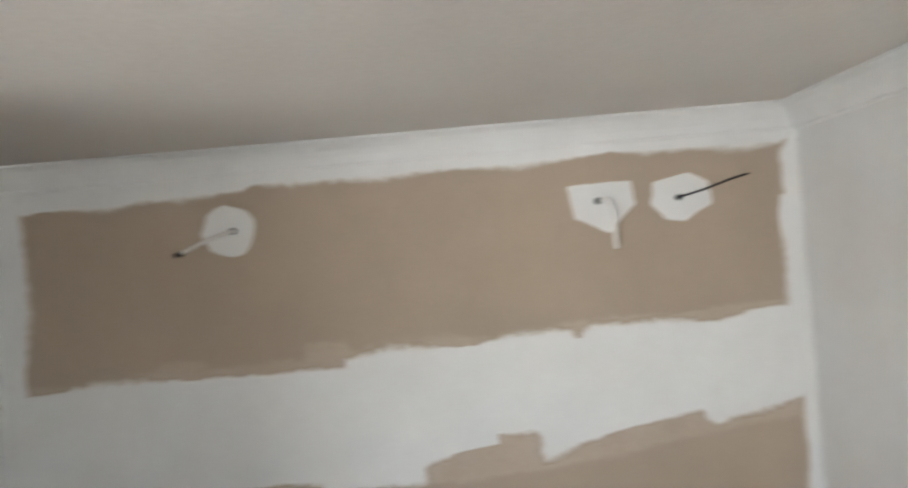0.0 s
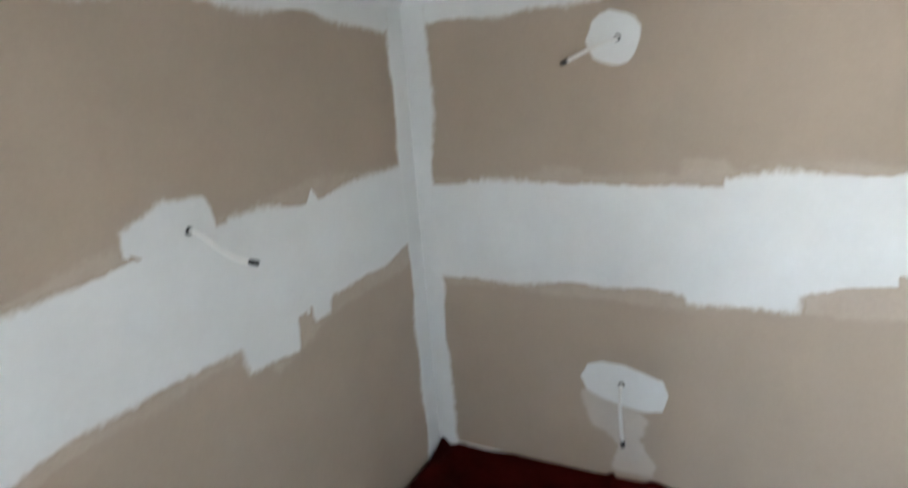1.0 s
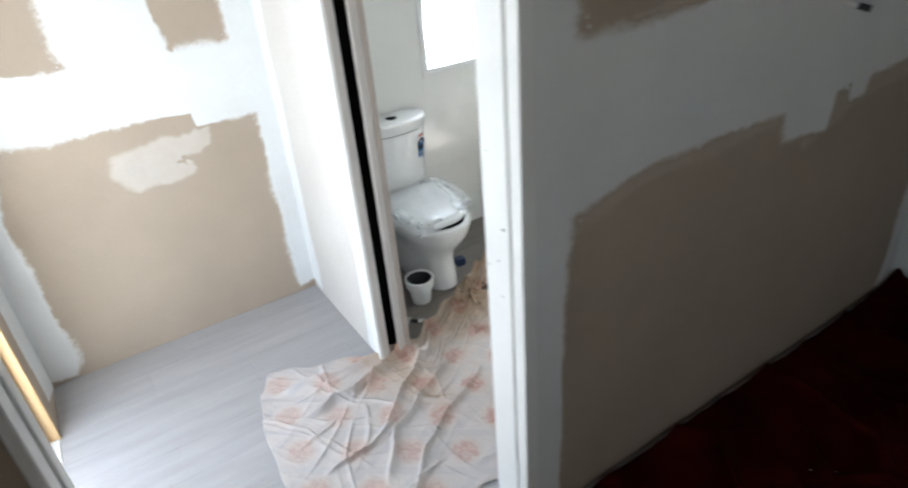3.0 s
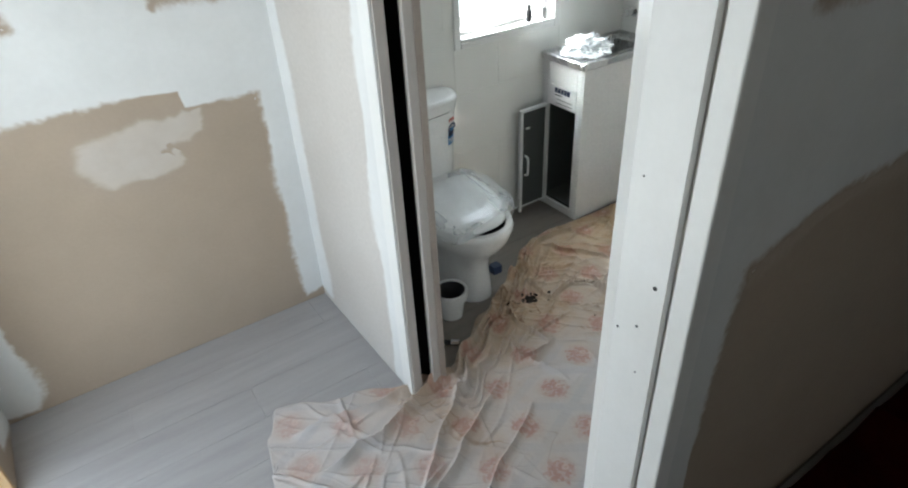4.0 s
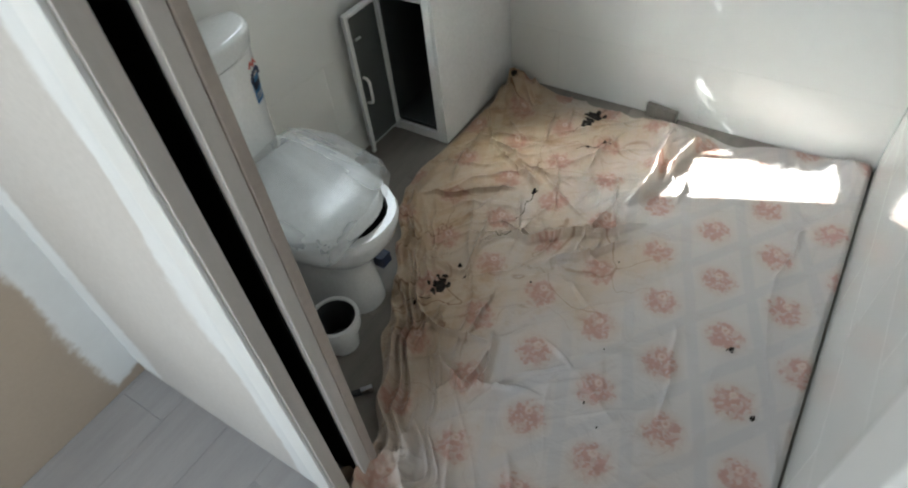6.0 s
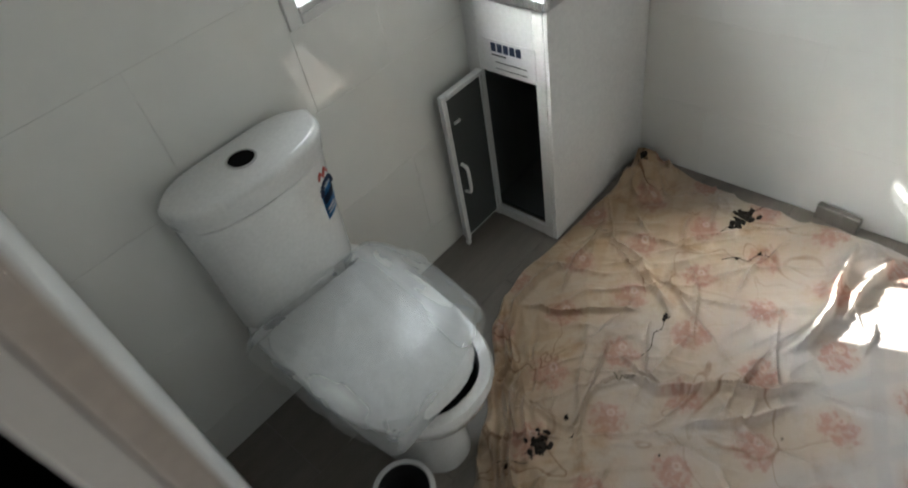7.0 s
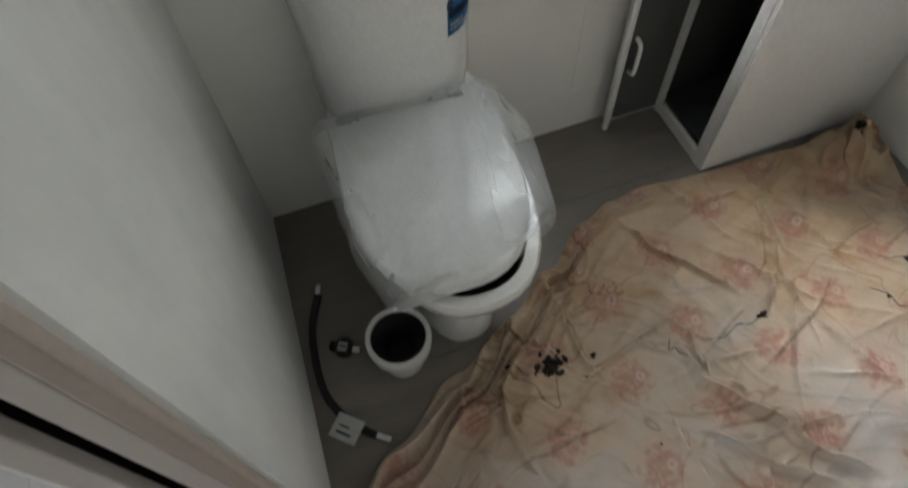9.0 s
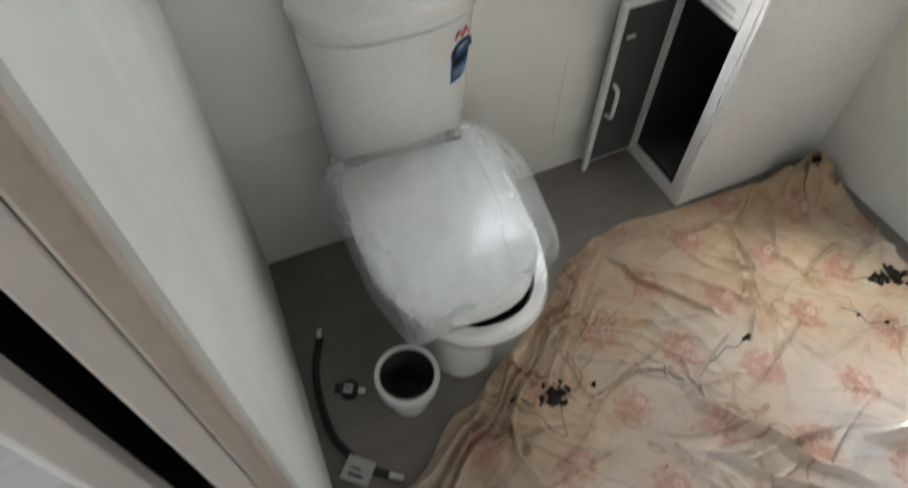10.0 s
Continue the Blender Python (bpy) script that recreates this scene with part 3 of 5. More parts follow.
coat("cable_patch", on_a, [(-2.64, 2.13), (-2.78, 2.16), (-2.85, 2.12), (-2.86, 2.04), (-2.75, 1.98), (-2.68, 1.99), (-2.63, 2.05)], COAT, wall_a, 0.003, 8)
coat("cable_patch", on_a, oval(-3.15, 1.95, 0.03, 0.10, seed=4), COAT, wall_a, 0.003, 9)
coat("thin_skim", on_a, [(-0.82, 0.52), (-1.0, 0.49), (-1.08, 0.42), (-1.04, 0.32), (-1.12, 0.20), (-1.11, 0.16), (-0.96, 0.16), (-0.99, 0.28), (-0.94, 0.34), (-0.86, 0.38)], THIN, wall_a, 0.0012, 10)
coat("cable_patch", on_a, [(-0.80, 0.60), (-0.83, 0.665), (-0.90, 0.69), (-1.0, 0.685), (-1.07, 0.66), (-1.16, 0.635), (-1.185, 0.57), (-1.16, 0.49), (-1.09, 0.475), (-0.99, 0.49), (-0.90, 0.51), (-0.83, 0.54)], COAT, wall_a, 0.003, 11)
# wall_partition
coat("corner_strip", on_b, [(A, 0.03), (A - 0.10, 0.03), (A - 0.11, 1.0), (A - 0.12, 1.6), (A - 0.10, 2.28), (A, 2.28)], COAT, wall_b, 0.0048, 12)
coat("cornice_strip", on_b, [(A, 2.395), (A, 2.20), (2.0, 2.21), (1.6, 2.26), (1.1, 2.29), (0.03, 2.30), (0.03, 2.395)], COAT, wall_b, 0.003, 13)
coat("thin_skim", on_b, [(0.16, 1.54), (0.70, 1.58), (1.5, 1.62), (2.15, 1.60), (2.15, 1.13), (1.66, 1.12), (1.45, 1.10), (1.2, 1.02), (1.05, 1.14), (0.6, 1.14), (0.14, 1.075)], SKIM, wall_b, 0.0008, 14)
coat("joint_band", on_b, [(0.03, 0.0), (0.125, 0.0), (0.14, 0.4), (0.125, 0.8), (0.142, 1.123), (0.32, 1.155), (0.48, 1.185), (1.06, 1.172), (1.08, 1.074), (1.298, 1.042), (1.315, 1.165), (1.42, 1.19), (1.43, 1.12), (1.49, 1.125), (1.51, 1.19), (1.9, 1.19), (2.15, 1.24), (2.15, 1.58), (1.7, 1.57), (1.52, 1.56), (1.49, 1.61), (1.46, 1.56), (1.02, 1.58), (1.0, 1.68), (0.86, 1.69), (0.72, 1.64), (0.71, 1.59), (0.77, 1.56), (0.38, 1.51), (0.14, 1.515), (0.15, 2.30), (0.03, 2.30)], COAT, wall_b, 0.0035, 15)
# wall_north
coat("joint_band", on_c, [(W, 1.34), (-0.99, 1.335), (-0.76, 1.30), (-0.74, 1.34), (-0.78, 2.3), (-0.40, 2.3), (-0.42, 1.5), (-0.40, 1.31), (-0.12, 1.305), (-0.13, 2.3), (0, 2.3), (0, 0.06), (-0.075, 0.05), (-0.085, 0.7), (-0.08, 1.02), (-0.36, 1.0), (-0.37, 1.06), (-0.60, 1.09), (-0.9, 1.09), (-1.14, 1.12), (-1.18, 0.8), (-1.16, 0.1), (-1.19, 0.03), (W, 0.04)], COAT, wall_c, 0.0035, 16)
coat("thin_skim", on_c, [(-0.34, 0.965), (-0.52, 0.955), (-0.70, 0.925), (-0.73, 0.86), (-0.66, 0.80), (-0.42, 0.82), (-0.50, 0.88), (-0.34, 0.915)], THIN, wall_c, 0.0012, 17, size=0.012, fray=(0.02, 0.07))
coat("cornice_strip", on_c, [(W, 2.395), (W, 2.28), (0, 2.28), (0, 2.395)], COAT, wall_c, 0.003, 18)
# wall_pocket
coat("joint_strip", on_d, [(1.078, 0.02), (1.14, 0.02), (1.125, 0.4), (1.15, 0.9), (1.12, 1.4), (1.14, 2.3), (1.078, 2.3)], COAT_ON_UNDERCOAT, wall_d, 0.003, 19)
coat("corner_strip", on_d, [(C, 0.05), (C - 0.09, 0.05), (C - 0.08, 1.2), (C - 0.09, 2.3), (C, 2.3)], COAT_ON_UNDERCOAT, wall_d, 0.0045, 20)
coat("corner_strip", on_w, [(C, 0.03), (1.60, 0.10), (1.60, 2.3), (C, 2.3)], COAT, wall_w, 0.003, 21)

# cornice: a cove run along the walls of the open room
COVE = [(0, 0), (0.10, 0), (0.10, -0.008), (0.094, -0.012), (0.088, -0.012), (0.068, -0.022), (0.048, -0.04), (0.032, -0.062), (0.022, -0.088), (0.016, -0.094), (0.008, -0.094), (0.004, -0.105), (0, -0.105)]


def cornice(name, p, q, inward):
    p, q, inward = Vector(p), Vector(q), Vector(inward)
    bm = bmesh.new()
    rings = []
    for end in (p, q):
        rings.append([end + inward * a + Vector((0, 0, w)) for a, w in COVE])
    loft(bm, rings)
    structure(name, bm, COMPOUND, "white plaster cove cornice under the ceiling", "cornice")


cornice("trim_1", (A, G, TOP - 0.002), (A, 0, TOP - 0.002), (-1, 0, 0))
cornice("trim_2", (0.0, 0, TOP - 0.004), (A, 0, TOP - 0.004), (0, -1, 0))
cornice("trim_3", (W, G, TOP - 0.004), (A, G, TOP - 0.004), (0, 1, 0))
cornice("trim_4", (W, C, TOP - 0.004), (0, C, TOP - 0.004), (0, -1, 0))

# bathroom doorway: split jamb on the pocket side, post with grooved trim on the other
door_1 = tagged(thing("door_1", "white painted pocket door frame, door slid away", "doorway"), kind="structure")
part("split_jamb", boxes((-0.003, 0.031, 1.008, 1.0285, 0, 2.06), bevel=0.002), PRIMED, door_1, "primed jamb, scuffed")
part("jamb_packer", boxes((-0.003, 0.0275, 1.029, 1.073, 0, 2.06)), PRIMED, door_1)
part("edge_bead", boxes((-0.013, -0.0035, 1.012, 1.073, 0, 2.06), bevel=0.002), PAINT, door_1)
part("split_jamb", boxes((0.077, 0.1075, 0.999, 1.0185, 0, 2.06), bevel=0.002), PRIMED, door_1, "primed jamb, scuffed")
part("jamb_strip", boxes((0.1085, 0.1335, 0.998, 1.0185, 0, 2.06), bevel=0.004), STRIP, door_1, "bare brownish strip beside the jamb")
# black strip painted for the shadow line beside the bead
part("shade_strip", boxes((-0.007, 0.0, 1.0735, 1.0775, 0, 2.1)), HOLLOW_SHADE, door_1)
part("corner_trim", boxes((-0.016, 0.029, -0.022, 0.021, 0, 2.12), bevel=0.004), PAINT, door_1)
part("groove", boxes((0.002, 0.029, 0.0215, 0.0355, 0, 2.1)), PRIMED, door_1)
part("jamb_board", loft(bmesh.new(), [[(x, y, z) for x, y in ((-0.013, 0.036), (0.13, 0.036), (0.13, 0.203), (0.038, 0.203), (0.032, 0.199), (-0.007, 0.144), (-0.013, 0.137))] for z in (0.0, 2.06)]), PAINT, door_1)
part("lintel", boxes((-0.012, 0.14, 0.176, 1.019, 2.06, 2.12), bevel=0.004), PAINT, door_1)

# outside doorway with raw timber lining, brick beyond
door_2 = tagged(thing("door_2", "outside doorway with raw pine lining", "doorway"), kind="structure")
part("lining", boxes((W - 0.10, W + 0.004, 1.43, 1.452, 0, 2.06), bevel=0.002), TIMBER, door_2)
part("stop_bead", boxes((W - 0.07, W - 0.035, 1.405, 1.4295, 0, 2.04), bevel=0.002), TIMBER, door_2)
part("lining", boxes((W - 0.10, W + 0.004, 0.498, 0.52, 0, 2.06), bevel=0.002), TIMBER, door_2)
part("lining", boxes((W - 0.10, W + 0.004, 0.521, 1.429, 2.04, 2.06), bevel=0.002), TIMBER, door_2)
part("threshold", boxes((W - 0.16, W - 0.002, 0.50, 1.45, -0.10, 0.004), bevel=0.004), ALUMINIUM, door_2)
veneer = structure("wall_veneer", boxes((W - 0.32, W - 0.21, 1.44, 3.4, -0.18, 2.5)), GROUT, "red brick outer wall beside the doorway", "wall")

# bedroom window in the west wall, unseen and added for light, and bathroom window
def window(name, place, wide, z0, z1, label):
    """place(along, out, up) gives the world box corner; along 0 to wide, out 0 to 0.1."""
    win = tagged(thing(name, label, "window"), kind="structure")

    def bar(part_name, a0, a1, o0, o1, u0, u1, material=ALUMINIUM):
        p, q = place(a0, o0, u0), place(a1, o1, u1)
        lo, hi = [min(i, j) for i, j in zip(p, q)], [max(i, j) for i, j in zip(p, q)]
        return part(part_name, boxes((lo[0], hi[0], lo[1], hi[1], lo[2], hi[2]), bevel=0.002 if material is ALUMINIUM else 0.0), material, win)

    fr, st = (0.03, 0.012) if wide > 1 else (0.018, 0.008)
    bar("window_frame", 0.001, fr, 0.03, 0.09, z0 + 0.001, z1 - 0.001)
    bar("window_frame", wide - fr, wide - 0.001, 0.03, 0.09, z0 + 0.001, z1 - 0.001)
    bar("window_frame", fr + 0.001, wide - fr - 0.001, 0.03, 0.09, z0 + 0.001, z0 + fr)
    bar("window_frame", fr + 0.001, wide - fr - 0.001, 0.03, 0.09, z1 - fr, z1 - 0.001)
    bar("sash_stile", wide / 2 - st, wide / 2 + st, 0.045, 0.075, z0 + fr + 0.001, z1 - fr - 0.001)
    for a0, a1 in ((fr + 0.001, wide / 2 - st + 0.002), (wide / 2 + st - 0.002, wide - fr - 0.001)):
        pane = bar("pane", a0, a1, 0.058, 0.062, z0 + fr + 0.001, z1 - fr - 0.001, glass)
        pane.visible_shadow = False
    return win


window("window_1", lambda a, o, u: (W - o, -2.75 + a, u), 1.5, 0.9, 2.0, "unseen white aluminium sliding window, added to light the bedroom")
window_2 = window("window_2", lambda a, o, u: (0.842 + a, E + 0.02 + o, u), 0.55, 0.985, 1.59, "small white aluminium bathroom sliding window")
part("window_sill", boxes((0.842, 1.392, E - 0.012, E + 0.045, 0.970, 0.986), bevel=0.003), PAINT, window_2)
part("window_lining", boxes((0.806, 0.841, E - 0.010, E + 0.05, 0.945, 1.625), bevel=0.003), PAINT, window_2)
part("window_lining", boxes((1.393, 1.428, E - 0.010, E + 0.05, 0.945, 1.625), bevel=0.003), PAINT, window_2)
part("window_lining", boxes((0.842, 1.392, E - 0.010, E + 0.02, 0.945, 0.969), bevel=0.003), PAINT, window_2)

# skirting strip of pale tape at the foot of the east wall
structure("baseboard", boxes((A - 0.012, A, G, -0.05, 0.0, 0.09), bevel=0.002), COMPOUND, "narrow pale skirting board", "skirting")

# unseen leafy shrub, added to block sun through the bathroom window's right half
shrub = thing("shrub", "unseen leafy green shrub, added to block sun at the bathroom window", "shrub", at=(0.585, 2.74, -0.18))
bm = bmesh.new()
tube(bm, [(0, 0, 0), (0.05, -0.02, 0.6), (0.15, -0.08, 1.2), (0.30, -0.20, 1.75), (0.42, -0.30, 2.10)], 0.018, n=8)
tube(bm, [(0.15, -0.08, 1.2), (0.28, -0.22, 1.6), (0.40, -0.32, 1.85)], 0.010, n=6)
part("trunk", bm, TIMBER, shrub, smooth=True)
rnd = random.Random(3)
bm = bmesh.new()
for _ in range(1500):
    d = Vector((rnd.gauss(0, 1), rnd.gauss(0, 1), rnd.gauss(0, 1))).normalized() * rnd.random() ** 0.4
    c = Vector((0.40, -0.30, 2.05)) + Vector((d.x * 0.15, d.y * 0.15, d.z * 0.21))
    a = Vector((rnd.gauss(0, 1), rnd.gauss(0, 1), rnd.gauss(0, 0.6))).normalized()
    b = a.cross(Vector((rnd.gauss(0, 1), rnd.gauss(0, 1), rnd.gauss(0, 1)))).normalized()
    ln, wd = rnd.uniform(0.025, 0.05), rnd.uniform(0.010, 0.018)
    up = a.cross(b) * 0.004
    bm.faces.new([bm.verts.new(c + q) for q in (-a * ln, b * wd + up, a * ln, -b * wd + up)])
part("crown", bm, LEAF, shrub, "small green leaves")

# ---- cloths ----


def cloth(name, material, xs, lo, hi, rows, height, label, category):
    """A sheet laid over x in xs from lo(x) to hi(x); height(x, y, edge) lifts it off the floor. Two skins, 2 mm apart."""
    bm = bmesh.new()
    layer = bm.loops.layers.uv.new("UVMap")
    grid = []
    for x in xs:
        y0, y1 = lo(x), hi(x)
        col = []
        for j in range(rows + 1):
            y = y0 + (y1 - y0) * j / rows
            col.append(bm.verts.new(height(x, y)))
        grid.append(col)
    for i in range(len(xs) - 1):
        for j in range(rows):
            bm.faces.new((grid[i][j], grid[i + 1][j], grid[i + 1][j + 1], grid[i][j + 1]))
    for f in bm.faces:
        for l in f.loops:
            l[layer].uv = (l.vert.co.x, l.vert.co.y)
    ob = part(name, bm, material, smooth=True)
    mod = ob.modifiers.new("thickness", "SOLIDIFY")
    mod.thickness, mod.offset = 0.002, -1
    return tagged(ob, label, category)


def n2(x, y, s, seed):
    return noise.noise(Vector((x * s, y * s, seed)))


def crease_set(seed, count, x0, x1, y0, y1, long, wide, high):
    rnd = random.Random(seed)
    out = []
    for _ in range(count):
        a = rnd.uniform(0, math.pi)
        out.append((rnd.uniform(x0, x1), rnd.uniform(y0, y1), a, rnd.uniform(*long), rnd.uniform(*wide), rnd.uniform(*high), rnd.uniform(-2.5, 2.5)))
    return out


def creases_at(x, y, rows):
    h = 0.0
    for cx, cy, a, length, wide, high, bend in rows:
        dx, dy = x - cx, y - cy
        if abs(dx) > length or abs(dy) > length:
            continue
        u, v = dx * math.cos(a) + dy * math.sin(a), -dx * math.sin(a) + dy * math.cos(a)
        v += bend * u * u * 0.5
        if abs(u) < length and abs(v) < wide * 4:
            taper = (1 - (u / length) ** 2) ** 1.5
            h += high * taper * math.exp(-((v / (wide * (1.5 if v > 0 else 0.55))) ** 2))
    return h


def lerp_table(table):
    def at(x):
        if x <= table[0][0]:
            return table[0][1]
        for (xa, ya), (xb, yb) in zip(table, table[1:]):
            if x <= xb:
                t = (x - xa) / (xb - xa)
                t = t * t * (3 - 2 * t)
                return ya + (yb - ya) * t
        return table[-1][1]
    return at


FLORAL_CREASES = crease_set(5, 60, 0.42, 1.85, 0.60, 1.52, (0.06, 0.22), (0.004, 0.007), (0.009, 0.018)) + crease_set(8, 8, 0.2, 1.9, 0.12, 0.6, (0.08, 0.2), (0.006, 0.012), (0.002, 0.005)) + crease_set(6, 34, -0.55, 0.2, 0.25, 1.1, (0.08, 0.26), (0.005, 0.010), (0.005, 0.012))
# long folds: height, width, way points
TUB_FOLDS = [
    (0.022, 0.012, (1.03, 1.49), (1.08, 1.37), (1.145, 1.27), (1.22, 1.19)),
    (0.020, 0.018, (1.41, 1.41), (1.39, 1.295), (1.32, 1.19), (1.25, 1.12)),
    (0.020, 0.012, (1.057, 1.15), (1.024, 1.07), (1.037, 1.01)),
    (0.026, 0.014, (1.047, 0.978), (1.095, 0.89), (1.15, 0.80)),
    (0.028, 0.014, (0.89, 1.46), (1.02, 1.508), (1.134, 1.50), (1.27, 1.47)),
    (0.014, 0.014, (0.774, 1.164), (0.896, 1.146), (1.015, 1.13)),
    (0.034, 0.016, (1.003, 1.12), (1.0, 1.02), (1.084, 0.92), (1.168, 0.79), (1.27, 0.70)),
    (0.026, 0.014, (0.94, 0.93), (1.04, 0.814), (1.16, 0.716)),
    (0.050, 0.022, (1.30, 0.782), (1.484, 0.778), (1.79, 0.774)),
    (0.040, 0.016, (1.49, 0.745), (1.66, 0.712), (1.81, 0.69)),
    (0.018, 0.016, (1.15, 1.42), (1.32, 1.465), (1.47, 1.44)),
    (0.010, 0.016, (1.50, 0.252), (1.34, 0.257), (1.19, 0.277)),
]
DOOR_FOLDS = [
    (0.026, 0.014, (0.574, 1.19), (0.545, 1.07), (0.59, 0.94)),
    (0.024, 0.016, (0.64, 0.943), (0.51, 0.903), (0.395, 0.892)),
    (0.010, 0.020, (0.915, 0.487), (0.72, 0.43), (0.55, 0.415)),
    (0.022, 0.014, (0.48, 1.05), (0.43, 0.93), (0.62, 0.92)),
    (0.034, 0.026, (0.30, 1.06), (0.066, 1.014), (-0.18, 0.933), (-0.46, 0.90)),
    (0.030, 0.024, (0.32, 1.0), (0.127, 0.924), (-0.03, 0.80), (-0.24, 0.60)),
    (0.028, 0.022, (0.05, 1.05), (-0.12, 1.05), (-0.28, 1.07), (-0.46, 1.12)),
    (0.026, 0.020, (0.34, 0.90), (0.05, 0.745), (-0.15, 0.62), (-0.30, 0.42)),
    (0.022, 0.018, (0.33, 0.72), (0.10, 0.60), (-0.10, 0.48), (-0.26, 0.32)),
    (0.020, 0.018, (-0.47, 0.59), (-0.27, 0.61), (-0.06, 0.70)),
]
FLORAL_FOLDS = TUB_FOLDS + DOOR_FOLDS


def folds_at(x, y):
    """Folds that lie over to one side: a slow rise, then a steep fall."""
    h = 0.0
    for high, wide, *way in FLORAL_FOLDS:
        if not (min(q[0] for q in way) - 0.08 < x < max(q[0] for q in way) + 0.08 and min(q[1] for q in way) - 0.08 < y < max(q[1] for q in way) + 0.08):
            continue
        best, n = None, len(way) - 1
        for i, ((xa, ya), (xb, yb)) in enumerate(zip(way, way[1:])):
            dx, dy = xb - xa, yb - ya
            t = max(0.0, min(1.0, ((x - xa) * dx + (y - ya) * dy) / (dx * dx + dy * dy)))
            ex, ey = x - xa - dx * t, y - ya - dy * t
            d = math.hypot(ex, ey)
            if best is None or d < best[0]:
                best = (d, (i + t) / n, 1 if dx * ey - dy * ex > 0 else -1)
        d, along, side = best
        taper = min(1.0, 4 * along * (1 - along) * 1.6)
        w = wide * (0.80 if side > 0 else 0.30)
        h = max(h, high * taper * math.exp(-((d / w) ** 1.6)))
    return h * (1.1 if x > 0.2 else 1.15)


f_hi = lerp_table([(-0.60, 0.80), (-0.57, 1.0), (-0.52, 1.16), (-0.45, 1.27), (-0.20, 1.17), (0.02, 1.085), (0.16, 1.03), (0.30, 1.13), (0.50, 1.25), (0.66, 1.33), (0.80, 1.42), (0.95, 1.52), (1.05, 1.555), (1.15, 1.565), (1.33, 1.55), (1.70, 1.525), (1.80, 1.53), (1.885, 1.47)])
f_lo = lerp_table([(-0.60, 0.62), (-0.58, 0.45), (-0.52, 0.30), (-0.40, 0.23), (-0.2, 0.22), (-0.03, 0.22), (0.12, 0.20), (0.20, 0.116), (1.885, 0.116)])


def sharp(x, y, scale, seed, power):
    """Ridges like pinched cloth: high and thin along the zero lines of a noise."""
    return max(0.0, 1 - abs(n2(x, y, scale, seed)) * 2.6) ** power


def floral_height(x, y):
    hi, lo = f_hi(x), f_lo(x)
    h = creases_at(x, y, FLORAL_CREASES) + folds_at(x + 0.02 * n2(x, y, 7, 61.0), y + 0.02 * n2(x, y, 7, 71.0))
    wx, wy = x + 0.06 * n2(x, y, 2.5, 2.0), y + 0.06 * n2(x, y, 2.5, 12.0)
    rumple = 0.30 + 0.70 * min(1, max(0, (y - 0.45) / 0.45))
    if x < 0.15:
        rumple = 0.6
    zone = max(0.0, min(1.0, 0.55 + 1.3 * n2(x, y, 2.2, 51.0)))
    ax, ay = wx * 0.88 + wy * 0.47, -wx * 0.47 + wy * 0.88
    bx, by = wx * 0.70 - wy * 0.71, wx * 0.71 + wy * 0.70
    h += (0.014 * sharp(ax * 0.28, ay, 5.0, 7.0, 8) * zone + 0.013 * sharp(bx * 0.30, by, 4.5, 27.0, 8) * (1 - 0.7 * zone) + 0.008 * sharp(ax * 0.4, by, 13.0, 37.0, 6) * zone + 0.012 * (n2(x, y, 4, 3.0) + 0.3)) * rumple
    # gathered pleats along the edge that runs past the toilet into the doorway
    edge = hi - y
    if -0.15 < x < 1.05 and edge < 0.20:
        k = (math.sin(edge * 135 + 8 * n2(x, y * 0.5, 4, 9.0) + x * 14 + 6 * n2(x * 0.4, edge * 2.5, 6, 29.0)) * 0.5 + 0.5) ** 2.5 * (0.6 + 0.8 * abs(n2(x, edge, 9, 19.0)))
        h += 0.046 * k * (1 - 0.75 * edge / 0.20) * min(1, (x + 0.15) * 4) * min(1, (1.05 - x) * 4)
    if x > 1.55 and y > 1.25:
        h += 0.085 * math.exp(-(((x - 1.76) / 0.10) ** 4 + ((y - 1.47) / 0.075) ** 4)) * (0.6 + 0.7 * sharp(x, y, 15, 1.0, 2))
    if x > 1.5:
        h += 0.06 * math.exp(-(((x - 1.80) / 0.07) ** 2 + ((y - 0.80) / 0.10) ** 2)) + 0.05 * math.exp(-(((x - 1.83) / 0.05) ** 2 + ((y - 0.20) / 0.07) ** 2))
    if y < 0.2 and x > 0.2:
        h += 0.02 * (0.2 - y) / 0.084
    wob = 0.014 * n2(x, y, 9, 4.0)
    ex = wob if 0.02 < x < 1.8 or x < -0.1 else 0.0
    near_edge = min(1.0, max(0.0, min(hi - y, y - lo) / 0.015))
    if x > 1.6:
        away = min(1.0, max(0.0, (y - 0.40) / 0.15))
        away *= 1 - 0.7 * min(1.0, max(0.0, (y - 1.25) / 0.15))
        side = F - 0.010 - away * (0.062 + 0.05 * n2(0.5, y, 6, 33.0))
        x, ex = 1.6 + (x - 1.6) * (side - 1.6) / 0.285, 0.0
    return (min(x + ex, F - 0.010), max(y + wob * (0 if y < 0.2 else 1), 0.114 if x > 0.15 else -9), 0.006 + max(0.0, h) * (0.4 + 0.6 * near_edge))


xs = [-0.60 + (1.885 + 0.60) * i / 640 for i in range(641)]
cloth("floral_sheet", FLORAL, xs, f_lo, f_hi, 350, floral_height, "faded cream floral bed sheet, stained and rumpled on the floor", "drop sheet")

